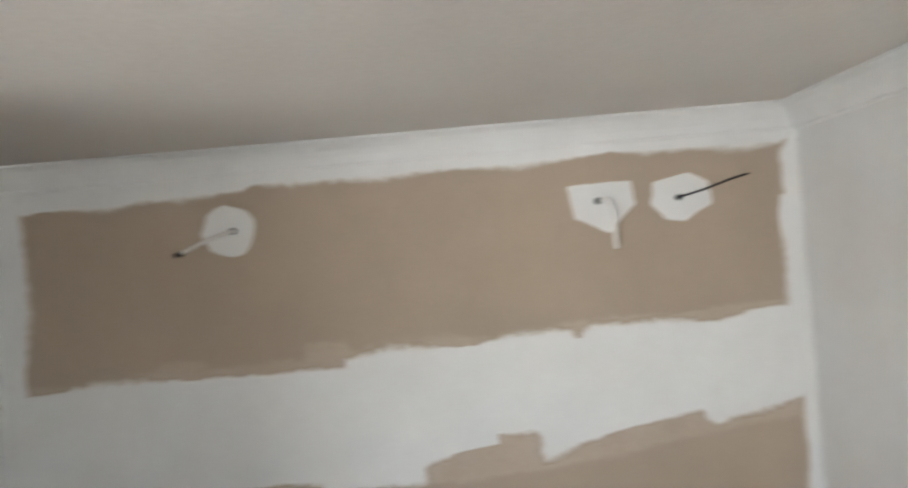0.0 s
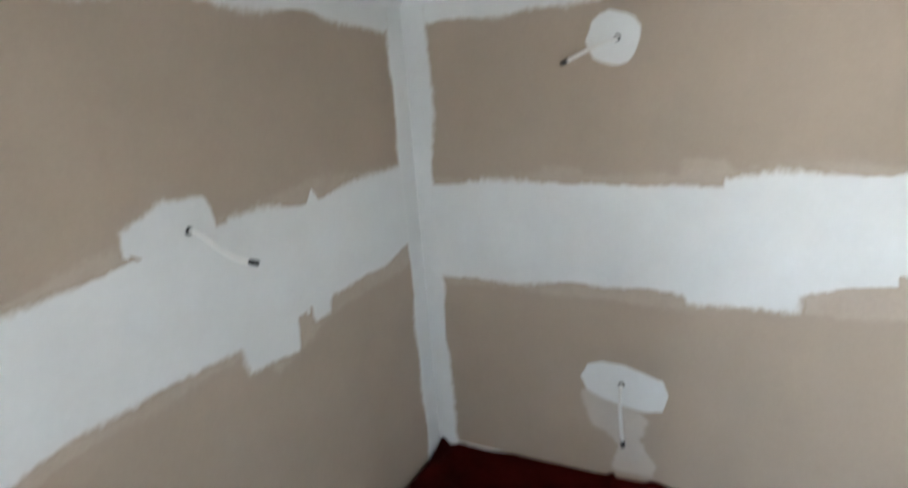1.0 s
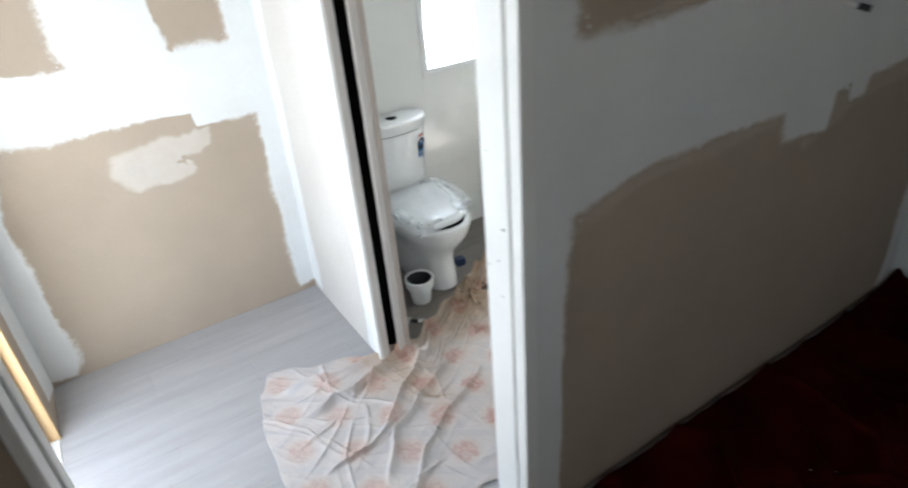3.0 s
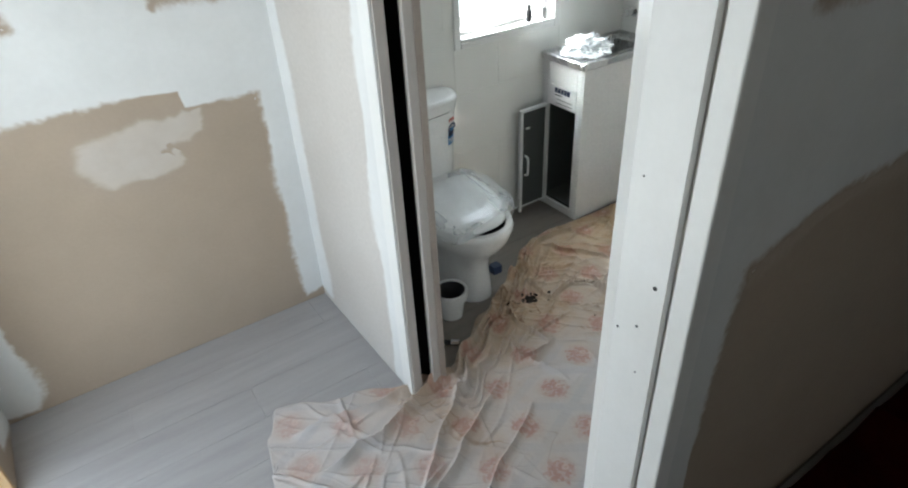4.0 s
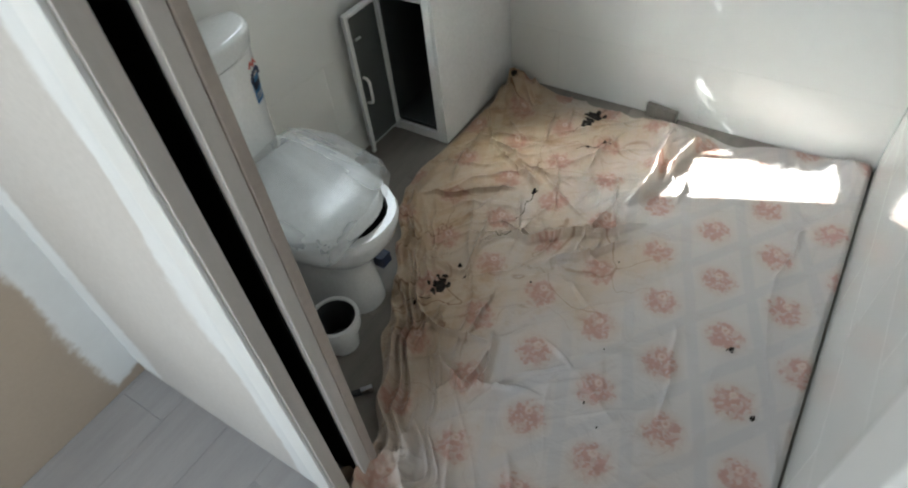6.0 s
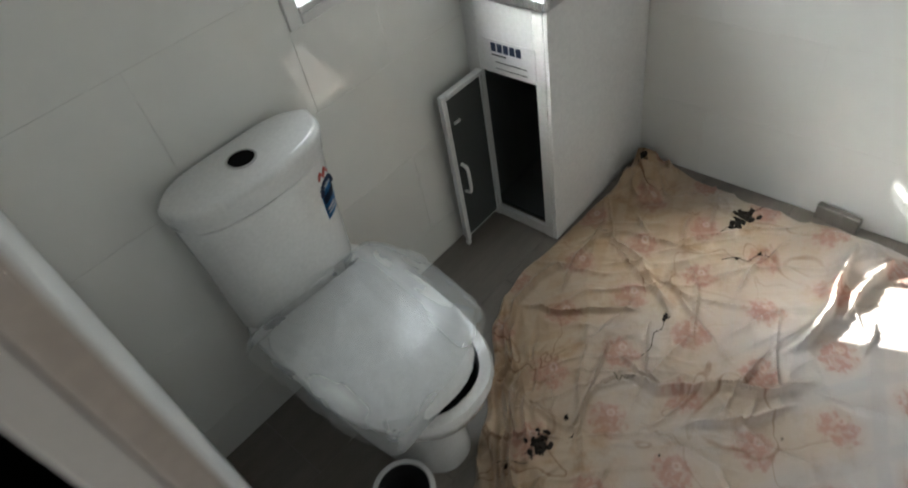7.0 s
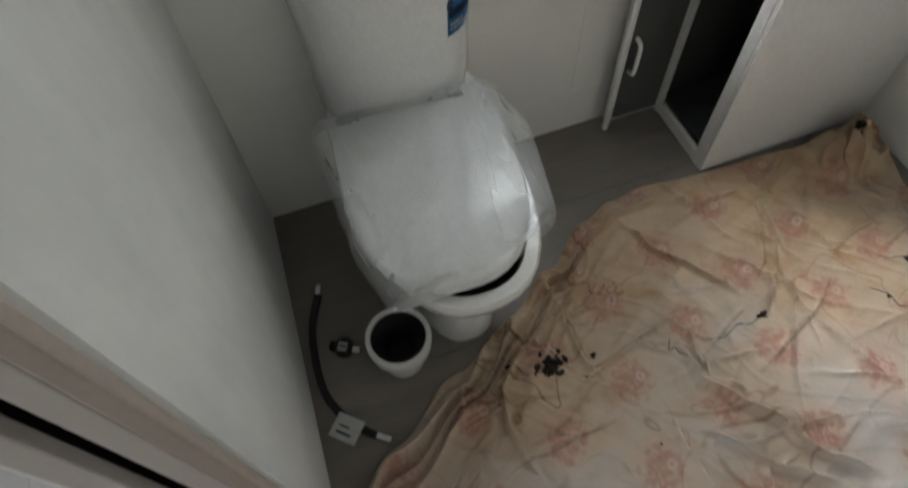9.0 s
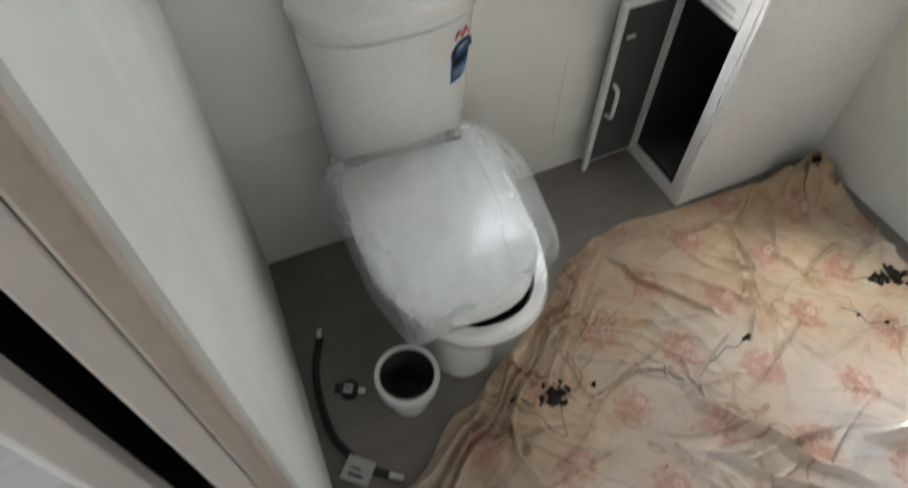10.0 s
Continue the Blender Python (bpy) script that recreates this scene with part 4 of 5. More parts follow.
RED_CREASES = crease_set(11, 46, 0.0, 2.2, -3.1, -0.05, (0.3, 0.8), (0.018, 0.045), (0.012, 0.035))
RED_CREASES += [(0.5, -0.5, 1.0, 0.6, 0.02, 0.05, 0.4), (0.75, -0.55, 1.15, 0.6, 0.022, 0.045, -0.3), (1.1, -0.7, -0.9, 0.6, 0.022, 0.045, 0.3), (1.5, -0.9, -0.7, 0.55, 0.02, 0.04, 0.3), (1.7, -1.4, -0.6, 0.6, 0.024, 0.045, -0.4), (0.35, -0.9, 0.2, 0.5, 0.022, 0.04, 0.6), (0.9, -1.2, 0.1, 0.6, 0.025, 0.045, 0.4), (1.85, -0.35, 0.9, 0.3, 0.02, 0.05, 0.3)]


def red_height(x, y):
    h = creases_at(x, y, RED_CREASES) + 0.025 * max(0, 1 - abs(n2(x * 1.4, y * 0.6, 2.4, 17.0)) * 2.2) ** 2 + 0.003 * n2(x, y, 9, 5.0)
    da, db = A - 0.016 - x, -0.008 - y
    h += 0.10 * math.exp(-((da / 0.07) ** 2)) * (0.95 + 0.25 * n2(0, y, 3, 1.0)) * min(1, max(0, -y) / 0.5 + 0.1)
    h += 0.012 * math.exp(-((db / 0.05) ** 2)) * (0.6 + 1.2 * abs(n2(x, 0, 5, 2.0)))
    h += 0.03 * math.exp(-((da / 0.16) ** 2 + (db / 0.16) ** 2)) * (0.5 + 1.2 * abs(n2(x, y, 14, 6.0)))
    west = -0.10 + 0.08 * n2(0.3, y, 2.5, 3.0)
    if x < 0.3:
        x = 0.3 - (0.3 - x) / 0.4 * (0.3 - west)
    return (x, y, 0.008 + max(0.0, h))


xs = [-0.10 + (A - 0.016 + 0.10) * i / 170 for i in range(171)]
cloth("red_drop_sheet", RED_CLOTH, xs, lambda x: G + 0.02, lambda x: -0.028 - 0.014 * n2(x, 0, 4, 8.0) if x > 0.14 else -0.05, 240, red_height, "dark red cloth drop sheet rumpled over the bedroom floor", "drop sheet")

# ---- bathroom things ----


def dshape(w, front, back, z, n=40, square=2.5, shift=(0, 0)):
    """A toilet seat's outline: a rounded front, a squarer back; y grows to the back."""
    pts = []
    for i in range(n):
        a = 2 * math.pi * i / n
        c, s = math.cos(a), math.sin(a)
        k = square if s < 0 else 6.5
        r = (abs(c) ** k + abs(s) ** k) ** (-1 / k)
        pts.append((shift[0] + w / 2 * c * r, shift[1] + (front + back) / 2 + 0.06 + ((back - (front + back) / 2 - 0.06) if s > 0 else ((front + back) / 2 + 0.06 - front)) * s * r, z))
    return pts


def toilet(at, turn):
    t = thing("toilet", "new white porcelain toilet suite, seat still in plastic wrap", "toilet", at=at, turn=turn)
    # pedestal and bowl, one casting
    bm = bmesh.new()
    rings = [dshape(0.225, -0.53, -0.05, 0.0), dshape(0.22, -0.525, -0.05, 0.06), dshape(0.215, -0.51, -0.04, 0.16), dshape(0.24, -0.53, -0.03, 0.22), dshape(0.30, -0.59, -0.02, 0.28), dshape(0.345, -0.622, -0.015, 0.33), dshape(0.362, -0.636, -0.012, 0.37), dshape(0.365, -0.640, -0.012, 0.39), dshape(0.355, -0.634, -0.016, 0.402), dshape(0.298, -0.610, -0.10, 0.402), dshape(0.29, -0.604, -0.11, 0.385), dshape(0.22, -0.56, -0.14, 0.28)]
    loft(bm, rings)
    part("pan", bm, PORCELAIN, t, smooth=True)
    # black disc set in the bowl to paint its inner shade
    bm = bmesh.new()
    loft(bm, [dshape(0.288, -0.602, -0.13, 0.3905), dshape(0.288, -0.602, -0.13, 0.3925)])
    part("bowl_shade", bm, HOLLOW_SHADE, t, "near-black disc painting the shade inside the bowl", smooth=True)
    bm = bmesh.new()
    loft(bm, [dshape(0.352, -0.590, -0.155, 0.408), dshape(0.362, -0.600, -0.15, 0.414), dshape(0.364, -0.600, -0.15, 0.428), dshape(0.354, -0.592, -0.155, 0.440), dshape(0.30, -0.56, -0.18, 0.449), dshape(0.15, -0.46, -0.27, 0.455)])
    askew = Matrix.Rotation(radians(-4.5), 3, "Z")
    for v in bm.verts:
        v.co = askew @ (v.co - Vector((0, -0.16, 0))) + Vector((0, -0.16, 0))
    part("seat_lid", bm, SEAT, t, smooth=True)
    # film over the seat: a loose bag pulled out to corners at the back, the side and the front
    bag = [Vector(q) for q in ((-0.222, -0.120), (0.0, -0.128), (0.186, -0.128), (0.226, -0.285), (0.190, -0.510), (0.11, -0.560), (0.0, -0.588), (-0.178, -0.592), (-0.212, -0.46), (-0.214, -0.30))]
    mid = Vector((-0.005, -0.37))

    def reach(way):
        """How far the bag's outline lies from its middle."""
        for a, b in zip(bag, bag[1:] + bag[:1]):
            hit = geometry.intersect_line_line_2d(mid, mid + way * 2, a, b)
            if hit:
                return (hit - mid).length
        return 0.2

    bm = bmesh.new()
    rings, turns = [], 120
    for k, (s, z) in enumerate(((1.0, 0.400), (1.0, 0.412), (0.985, 0.424), (0.965, 0.446), (0.93, 0.458), (0.82, 0.465), (0.6, 0.469), (0.3, 0.471))):
        ring = []
        for i in range(turns):
            a = 2 * math.pi * (i + 0.137) / turns
            way = Vector((math.cos(a), math.sin(a)))
            near = sum(reach(Vector((math.cos(a + e), math.sin(a + e)))) for e in (-0.05, 0.0, 0.05)) / 3
            q = mid + way * near * s
            w = noise.noise(Vector((q.x * 24, q.y * 24, z * 12))) + 0.5 * noise.noise(Vector((q.x * 60, q.y * 60, 3)))
            edge = max(0.0, 1 - k / 4)
            ring.append((q.x + way.x * w * 0.006 * edge, q.y + way.y * w * 0.006 * edge, z + w * (0.002 + 0.008 * edge)))
        rings.append(ring)
    loft(bm, rings, cap0=False)
    part("plastic_wrap", bm, FILM, t, "clear wrinkled plastic wrap", smooth=True)

    # cistern: bowed front, narrowing downwards
    def front_at(u, d, bow=0.050):
        return -(d - 0.020) * (1 - min(1.0, abs(u)) ** 9) ** 0.42 - bow * (1 - u * u)

    def back_at(u):
        return -0.006 - 0.052 * abs(u) ** 5

    def cistern_ring(w, d, z, n=36):
        pts = []
        for i in range(n + 1):
            u = math.cos(math.pi * i / n)
            pts.append((w / 2 * u, min(back_at(u) - 0.0005, front_at(u, d) - 0.007), z))
        for i in range(1, n):
            u = -math.cos(math.pi * i / n)
            pts.append((w / 2 * u, back_at(u), z))
        return pts

    bm = bmesh.new()
    loft(bm, [cistern_ring(0.340, 0.108, 0.402), cistern_ring(0.345, 0.112, 0.43), cistern_ring(0.352, 0.122, 0.60), cistern_ring(0.371, 0.1295, 0.740), cistern_ring(0.368, 0.1275, 0.7425)])
    part("cistern", bm, PORCELAIN, t, smooth=True)
    bm = bmesh.new()
    loft(bm, [cistern_ring(0.374, 0.130, 0.7465), cistern_ring(0.379, 0.1335, 0.749), cistern_ring(0.382, 0.136, 0.765), cistern_ring(0.390, 0.142, 0.792), cistern_ring(0.389, 0.1415, 0.800), cistern_ring(0.382, 0.137, 0.807), cistern_ring(0.368, 0.127, 0.811)])
    part("cistern_lid", bm, PORCELAIN, t, smooth=True)
    # dark ring paints the shade in the seam
    bm = bmesh.new()
    loft(bm, [cistern_ring(0.366, 0.126, 0.7427), cistern_ring(0.366, 0.126, 0.7463)])
    part("lid_seam", bm, HOLLOW_SHADE, t, "dark ring painting the shade of the gap under the lid")
    bm = bmesh.new()
    loft(bm, [disc(-0.004, -0.085, 0.8125, 0.033), disc(-0.004, -0.085, 0.8150, 0.033), disc(-0.004, -0.085, 0.8150, 0.0285), disc(-0.004, -0.085, 0.8130, 0.0280)], cap1=False)
    part("button_ring", bm, CHROME, t, smooth=True)
    # black disc on the lid paints the shade of the open hole
    bm = bmesh.new()
    loft(bm, [disc(-0.004, -0.085, 0.8128, 0.028), disc(-0.004, -0.085, 0.8136, 0.028)])
    part("button_hole", bm, HOLLOW_SHADE, t, "dark disc painting the shade in the open flush button hole")

    # rating label on the cistern front
    def tag_plate(name, x0, x1, z0, z1, material, lift):
        def y_at(x, z):
            k = (z - 0.60) / 0.142
            return front_at(x / (0.176 + 0.010 * k), 0.122 + 0.008 * k) - 0.007 - lift
        bm = bmesh.new()
        xs = [x0 + (x1 - x0) * i / 4 for i in range(5)]
        lo = [bm.verts.new((x, y_at(x, z0), z0)) for x in xs]
        hi = [bm.verts.new((x, y_at(x, z1), z1)) for x in xs]
        for i in range(4):
            bm.faces.new((lo[i], lo[i + 1], hi[i + 1], hi[i]))
        bmesh.ops.solidify(bm, geom=bm.faces[:], thickness=0.0006)
        return part(name, bm, material, t)

    tag_plate("rating_label", 0.100, 0.158, 0.585, 0.665, STICKER_BLUE, 0.0008)
    tag_plate("label_band", 0.103, 0.155, 0.628, 0.650, STICKER_NAVY, 0.0018)
    tag_plate("label_bar", 0.106, 0.150, 0.598, 0.603, STICKER_WHITE, 0.0018)
    tag_plate("label_bar", 0.106, 0.138, 0.608, 0.616, STICKER_WHITE, 0.0018)
    bm = bmesh.new()
    for i in range(9):
        a = math.pi * i / 8
        c = (0.129 + 0.024 * math.cos(a), 0.658 + 0.024 * math.sin(a))
        y = front_at(c[0] / 0.181, 0.1265) - 0.0075
        box(bm, c[0] - 0.005, c[0] + 0.005, y - 0.0016, y + 0.003, c[1] - 0.005, c[1] + 0.005)
    part("label_arc", bm, STICKER_NAVY, t)
    bm = bmesh.new()
    for x, lean in ((0.112, -0.5), (0.121, 0.5), (0.131, -0.5), (0.140, 0.5)):
        got = bmesh.ops.create_cube(bm, size=1.0)["verts"]
        for v in got:
            v.co = Vector((x + v.co.x * 0.004 + v.co.z * 0.012 * -lean, front_at(x / 0.184, 0.129) - 0.008 + v.co.y * 0.003, 0.705 + v.co.z * 0.016))
    part("quality_mark", bm, STICKER_RED, t, "small red zigzag mark")
    # sticker low on the pan
    bm = boxes((0.062, 0.105, -0.512, -0.474, 0.095, 0.135))
    for v in bm.verts:
        v.co.x += 0.006
    part("pan_label", bm, STICKER_NAVY, t)
    return t


toilet((0.553, E - 0.008, 0.0), 0)

# black-lined white pan collar on the floor
collar = thing("pan_collar", "white plastic pan collar with black rubber lining", "plumbing part", at=(0.380, 1.326, 0))
bm = bmesh.new()
loft(bm, [disc(0, 0, 0.001, 0.049), disc(0, 0, 0.082, 0.051), disc(0, 0, 0.096, 0.0725), disc(0, 0, 0.130, 0.0755), disc(0, 0, 0.136, 0.074), disc(0, 0, 0.136, 0.063), disc(0, 0, 0.10, 0.062), disc(0, 0, 0.02, 0.052)])
part("collar", bm, PORCELAIN, collar, smooth=True)
bm = bmesh.new()
loft(bm, [disc(0, 0, 0.131, 0.0630), disc(0, 0, 0.133, 0.060), disc(0, 0, 0.11, 0.047), disc(0, 0, 0.05, 0.038), disc(0, 0, 0.024, 0.036)], cap0=False)
part("rubber_seal", bm, DARK, collar, smooth=True)

# braided black hose with chrome ends and a paper tag
hose = thing("flexible_hose", "black braided flexible water hose with a paper tag", "hose", at=(0, 0, 0))
bm = bmesh.new()
tube(bm, [(0.227, 1.562, 0.012), (0.192, 1.484, 0.011), (0.178, 1.394, 0.011), (0.180, 1.305, 0.011), (0.203, 1.242, 0.011), (0.235, 1.199, 0.012), (0.268, 1.168, 0.012)], 0.0095, n=12)
part("braid", bm, DARK, hose, smooth=True)
bm = bmesh.new()
cylinder(bm, (0.225, 1.558, 0.013), (0.234, 1.582, 0.013), 0.0125, n=6)
part("end_nut", bm, CHROME, hose)
bm = bmesh.new()
cylinder(bm, (0.268, 1.167, 0.013), (0.295, 1.146, 0.013), 0.0125, n=6)
part("end_nut", bm, CHROME, hose)
bm = boxes((-0.033, 0.033, -0.028, 0.028, 0.0, 0.0012))
for v in bm.verts:
    v.co = Matrix.Rotation(-0.75, 3, "Z") @ v.co + Vector((0.208, 1.204, 0.0225 + 0.02 * v.co.x))
part("paper_tag", bm, PAPER, hose, "white paper tag")
bm = boxes((-0.02, 0.016, -0.016, -0.010, 0.0, 0.0008), (-0.02, 0.006, 0.0, 0.004, 0.0, 0.0008))
for v in bm.verts:
    v.co = Matrix.Rotation(-0.75, 3, "Z") @ v.co + Vector((0.208, 1.204, 0.0240 + 0.02 * v.co.x))
part("tag_print", bm, STICKER_NAVY, hose)

valve = thing("stop_valve", "small black stop valve with a white label", "valve", at=(0.252, 1.398, 0), turn=-30)
bm = bmesh.new()
loft(bm, [disc(0, 0, 0.0, 0.019, 20), disc(0, 0, 0.004, 0.023, 20), disc(0, 0, 0.026, 0.023, 20), disc(0, 0, 0.032, 0.018, 20)])
part("valve_body", bm, DARK, valve, smooth=True)
bm = bmesh.new()
cylinder(bm, (0.0225, 0, 0.014), (0.040, 0, 0.014), 0.010, n=14)
part("valve_spout", bm, CHROME, valve)
bm = bmesh.new()
cylinder(bm, (-0.0225, 0, 0.015), (-0.034, 0, 0.015), 0.013, n=6)
part("valve_nut", bm, DARK, valve)
part("valve_label", boxes((-0.011, 0.011, -0.016, 0.007, 0.0322, 0.0336)), PAPER, valve, "small white label")
part("label_print", boxes((-0.008, 0.008, -0.006, -0.002, 0.0337, 0.0342)), STICKER_NAVY, valve)

# laundry tub on its steel cabinet
X0, X1, Y0, Y1, DY = 1.335, F - 0.006, 1.560, E - 0.004, 1.818
tub = thing("laundry_tub", "white steel laundry tub cabinet with its door open", "laundry tub", at=(0, 0, 0))
part("side_panel", boxes((X0, X1, Y0, Y0 + 0.012, 0.0, 0.803), bevel=0.002), CABINET, tub)
part("side_panel", boxes((X0, X1, Y1 - 0.012, Y1, 0.0, 0.803), bevel=0.002), CABINET, tub)
part("back_panel", boxes((X1 - 0.012, X1, Y0 + 0.0125, Y1 - 0.0125, 0.0, 0.803)), CABINET, tub)
# cabinet floor coloured dark for the shade inside
part("bottom_panel", boxes((X0 + 0.03, X1 - 0.013, Y0 + 0.0125, Y1 - 0.0125, 0.03, 0.042)), DARK_GREY_AND_SHADE, tub)
part("front_stile", boxes((X0 - 0.001, X0 + 0.016, Y0 + 0.0125, Y0 + 0.045, 0.0, 0.803), bevel=0.002), CABINET, tub)
part("front_stile", boxes((X0 - 0.001, X0 + 0.016, Y1 - 0.046, Y1 - 0.0125, 0.0, 0.803), bevel=0.002), CABINET, tub)
part("fascia", boxes((X0 - 0.001, X0 + 0.016, Y0 + 0.0455, Y1 - 0.0465, 0.585, 0.803), bevel=0.002), CABINET, tub)
part("kick_rail", boxes((X0 + 0.002, X0 + 0.016, Y0 + 0.0455, Y1 - 0.0465, 0.0, 0.04), bevel=0.002), CABINET, tub)
# sheets added inside to paint the cabinet's unlit interior
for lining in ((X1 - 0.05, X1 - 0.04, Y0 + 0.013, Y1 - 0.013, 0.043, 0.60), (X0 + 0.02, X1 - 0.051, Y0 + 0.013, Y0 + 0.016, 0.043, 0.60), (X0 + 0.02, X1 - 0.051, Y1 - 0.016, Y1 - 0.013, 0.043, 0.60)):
    part("inner_shade", boxes(lining), DARK_GREY_AND_SHADE, tub, "dark grey sheet painting the shade inside the cabinet")
door = part("cabinet_door", boxes((1.155, X0 - 0.006, DY - 0.016, DY - 0.003, 0.030, 0.585), bevel=0.002), CABINET, tub, "white cabinet door, swung open")
part("door_back", boxes((1.168, X0 - 0.02, DY - 0.021, DY - 0.0165, 0.043, 0.572)), DARK_GREY_AND_SHADE, door, "dark grey door back")
part("door_edge", boxes((1.148, 1.1665, DY - 0.028, DY - 0.0165, 0.027, 0.588), bevel=0.003), CABINET, door)
part("door_edge", boxes((1.167, X0 - 0.008, DY - 0.028, DY - 0.0165, 0.5735, 0.588), bevel=0.003), CABINET, door)
bm = bmesh.new()
tube(bm, [(1.185, DY - 0.022, 0.225), (1.185, DY - 0.044, 0.235), (1.185, DY - 0.047, 0.28), (1.185, DY - 0.044, 0.325), (1.185, DY - 0.022, 0.335)], 0.006)
part("door_handle", bm, PORCELAIN, door, "white bow handle", smooth=True)
part("latch", boxes((1.185, 1.21, DY - 0.027, DY - 0.0215, 0.482, 0.489)), STICKER_WHITE, door)
part("door_foot", boxes((1.147, 1.162, DY - 0.030, DY - 0.014, 0.010, 0.0265), bevel=0.003), PORCELAIN, door)
# tub top: rim with a basin
bm = bmesh.new()


def rect(x0, x1, y0, y1, z, r=0.03, n=6):
    pts = []
    for cx, cy, a0 in ((x1 - r, y1 - r, 0), (x0 + r, y1 - r, 90), (x0 + r, y0 + r, 180), (x1 - r, y0 + r, 270)):
        for i in range(n + 1):
            a = radians(a0 + 90 * i / n)
            pts.append((cx + r * math.cos(a), cy + r * math.sin(a), z))
    return pts


loft(bm, [rect(X0 - 0.012, X1, Y0 - 0.008, Y1 + 0.002, 0.806, 0.008), rect(X0 - 0.016, X1, Y0 - 0.012, Y1 + 0.002, 0.812, 0.010), rect(X0 - 0.016, X1, Y0 - 0.012, Y1 + 0.002, 0.834, 0.010), rect(X0 - 0.010, X1 - 0.002, Y0 - 0.006, Y1, 0.839, 0.012), rect(X0 + 0.035, X1 - 0.09, Y0 + 0.03, Y1 - 0.03, 0.839, 0.04), rect(X0 + 0.045, X1 - 0.10, Y0 + 0.038, Y1 - 0.038, 0.828, 0.04), rect(X0 + 0.06, X1 - 0.115, Y0 + 0.05, Y1 - 0.05, 0.63, 0.04)], cap0=False)
part("basin", bm, STEEL, tub, "stainless steel basin", smooth=False)
bm = boxes((X0 - 0.0035, X0 - 0.0012, Y0 + 0.042, Y1 - 0.072, 0.586, 0.690))
part("maker_label", bm, STICKER_WHITE, tub)
bm = boxes(*[(X0 - 0.0045, X0 - 0.0036, 1.750 - 0.0215 * i - 0.017, 1.750 - 0.0215 * i, 0.655, 0.681) for i in range(5)])
part("label_bar", bm, STICKER_NAVY, tub, "dark blue mark on the label")
part("label_bar", boxes((X0 - 0.0045, X0 - 0.0036, 1.70, 1.75, 0.642, 0.647), (X0 - 0.0045, X0 - 0.0036, 1.63, 1.74, 0.622, 0.6245), (X0 - 0.0045, X0 - 0.0036, 1.63, 1.74, 0.602, 0.6045)), DARK_GREY_AND_SHADE, tub)

# crumpled film lying on the basin's rim
bm = bmesh.new()
bmesh.ops.create_icosphere(bm, subdivisions=5, radius=1.0)
for v in bm.verts:
    p = v.co.copy()
    k = 1 + 0.45 * noise.noise(p * 2.3) + 0.25 * noise.noise(p * 6) + 0.12 * noise.noise(p * 14)
    v.co = Vector((1.44 + p.x * 0.11 * k, 1.66 + p.y * 0.085 * k, 0.873 + max(-0.030, p.z * 0.05 * k)))
tagged(part("plastic_bag", bm, FILM_CLUMP, smooth=False), "crumpled clear plastic wrap on the tub rim", "plastic wrap")

for y in (1.772, 1.680, 1.590):
    tap = thing("capped_pipe", "chrome capped water outlet on the tiled wall", "tap", "outlets over the tub", at=(F - 0.008, y, 0.942))
    bm = bmesh.new()
    cylinder(bm, (0.006, 0, 0), (0.002, 0, 0), 0.024)
    part("flange", bm, CHROME, tap, smooth=False)
    bm = bmesh.new()
    cylinder(bm, (0.0015, 0, 0), (-0.035, 0, 0), 0.011)
    cylinder(bm, (-0.0355, 0, 0), (-0.05, 0, 0), 0.015, n=6)
    part("spout", bm, CHROME, tap, smooth=False)

bottle = thing("sill_bottle", "small dark bottle on the window sill", "bottle", at=(1.255, E + 0.02, 0.9865))
bm = bmesh.new()
loft(bm, [disc(0, 0, 0, 0.013), disc(0, 0, 0.045, 0.014), disc(0, 0, 0.055, 0.007), disc(0, 0, 0.062, 0.006)])
part("bottle_body", bm, DARK, bottle, smooth=True)
bm = bmesh.new()
loft(bm, [disc(0, 0, 0.0622, 0.008), disc(0, 0, 0.075, 0.008)])
part("bottle_cap", bm, DARK, bottle)
tin = thing("sill_tin", "small metal tin on the window sill", "tin", at=(1.35, E + 0.02, 0.9865))
bm = bmesh.new()
loft(bm, [disc(0, 0, 0, 0.018), disc(0, 0, 0.05, 0.018), disc(0, 0, 0.052, 0.0165), disc(0, 0, 0.048, 0.016)])
part("tin_body", bm, STEEL, tin)

bm = boxes((-0.065, 0.065, -0.012, 0.012, 0.0, 0.055), bevel=0.004)
for v in bm.verts:
    v.co += Vector((0, 0, 0.001 * noise.noise(v.co * 60)))
off = tagged(part("tile_offcut", bm, FLOOR_TILE), "grey tile offcut leaning by the wall", "tile")
off.matrix_world = pose(F - 0.026, 0.87, 0.001, 0, 0, 82)

# ---- debris on the floral sheet ----


def sheet_z(x, y):
    if x > 1.6 and y > 1.35:
        return max(floral_height(x + i * 0.008, y + j * 0.008)[2] for i in range(0, 3) for j in range(0, 2))
    return floral_height(x, y)[2]


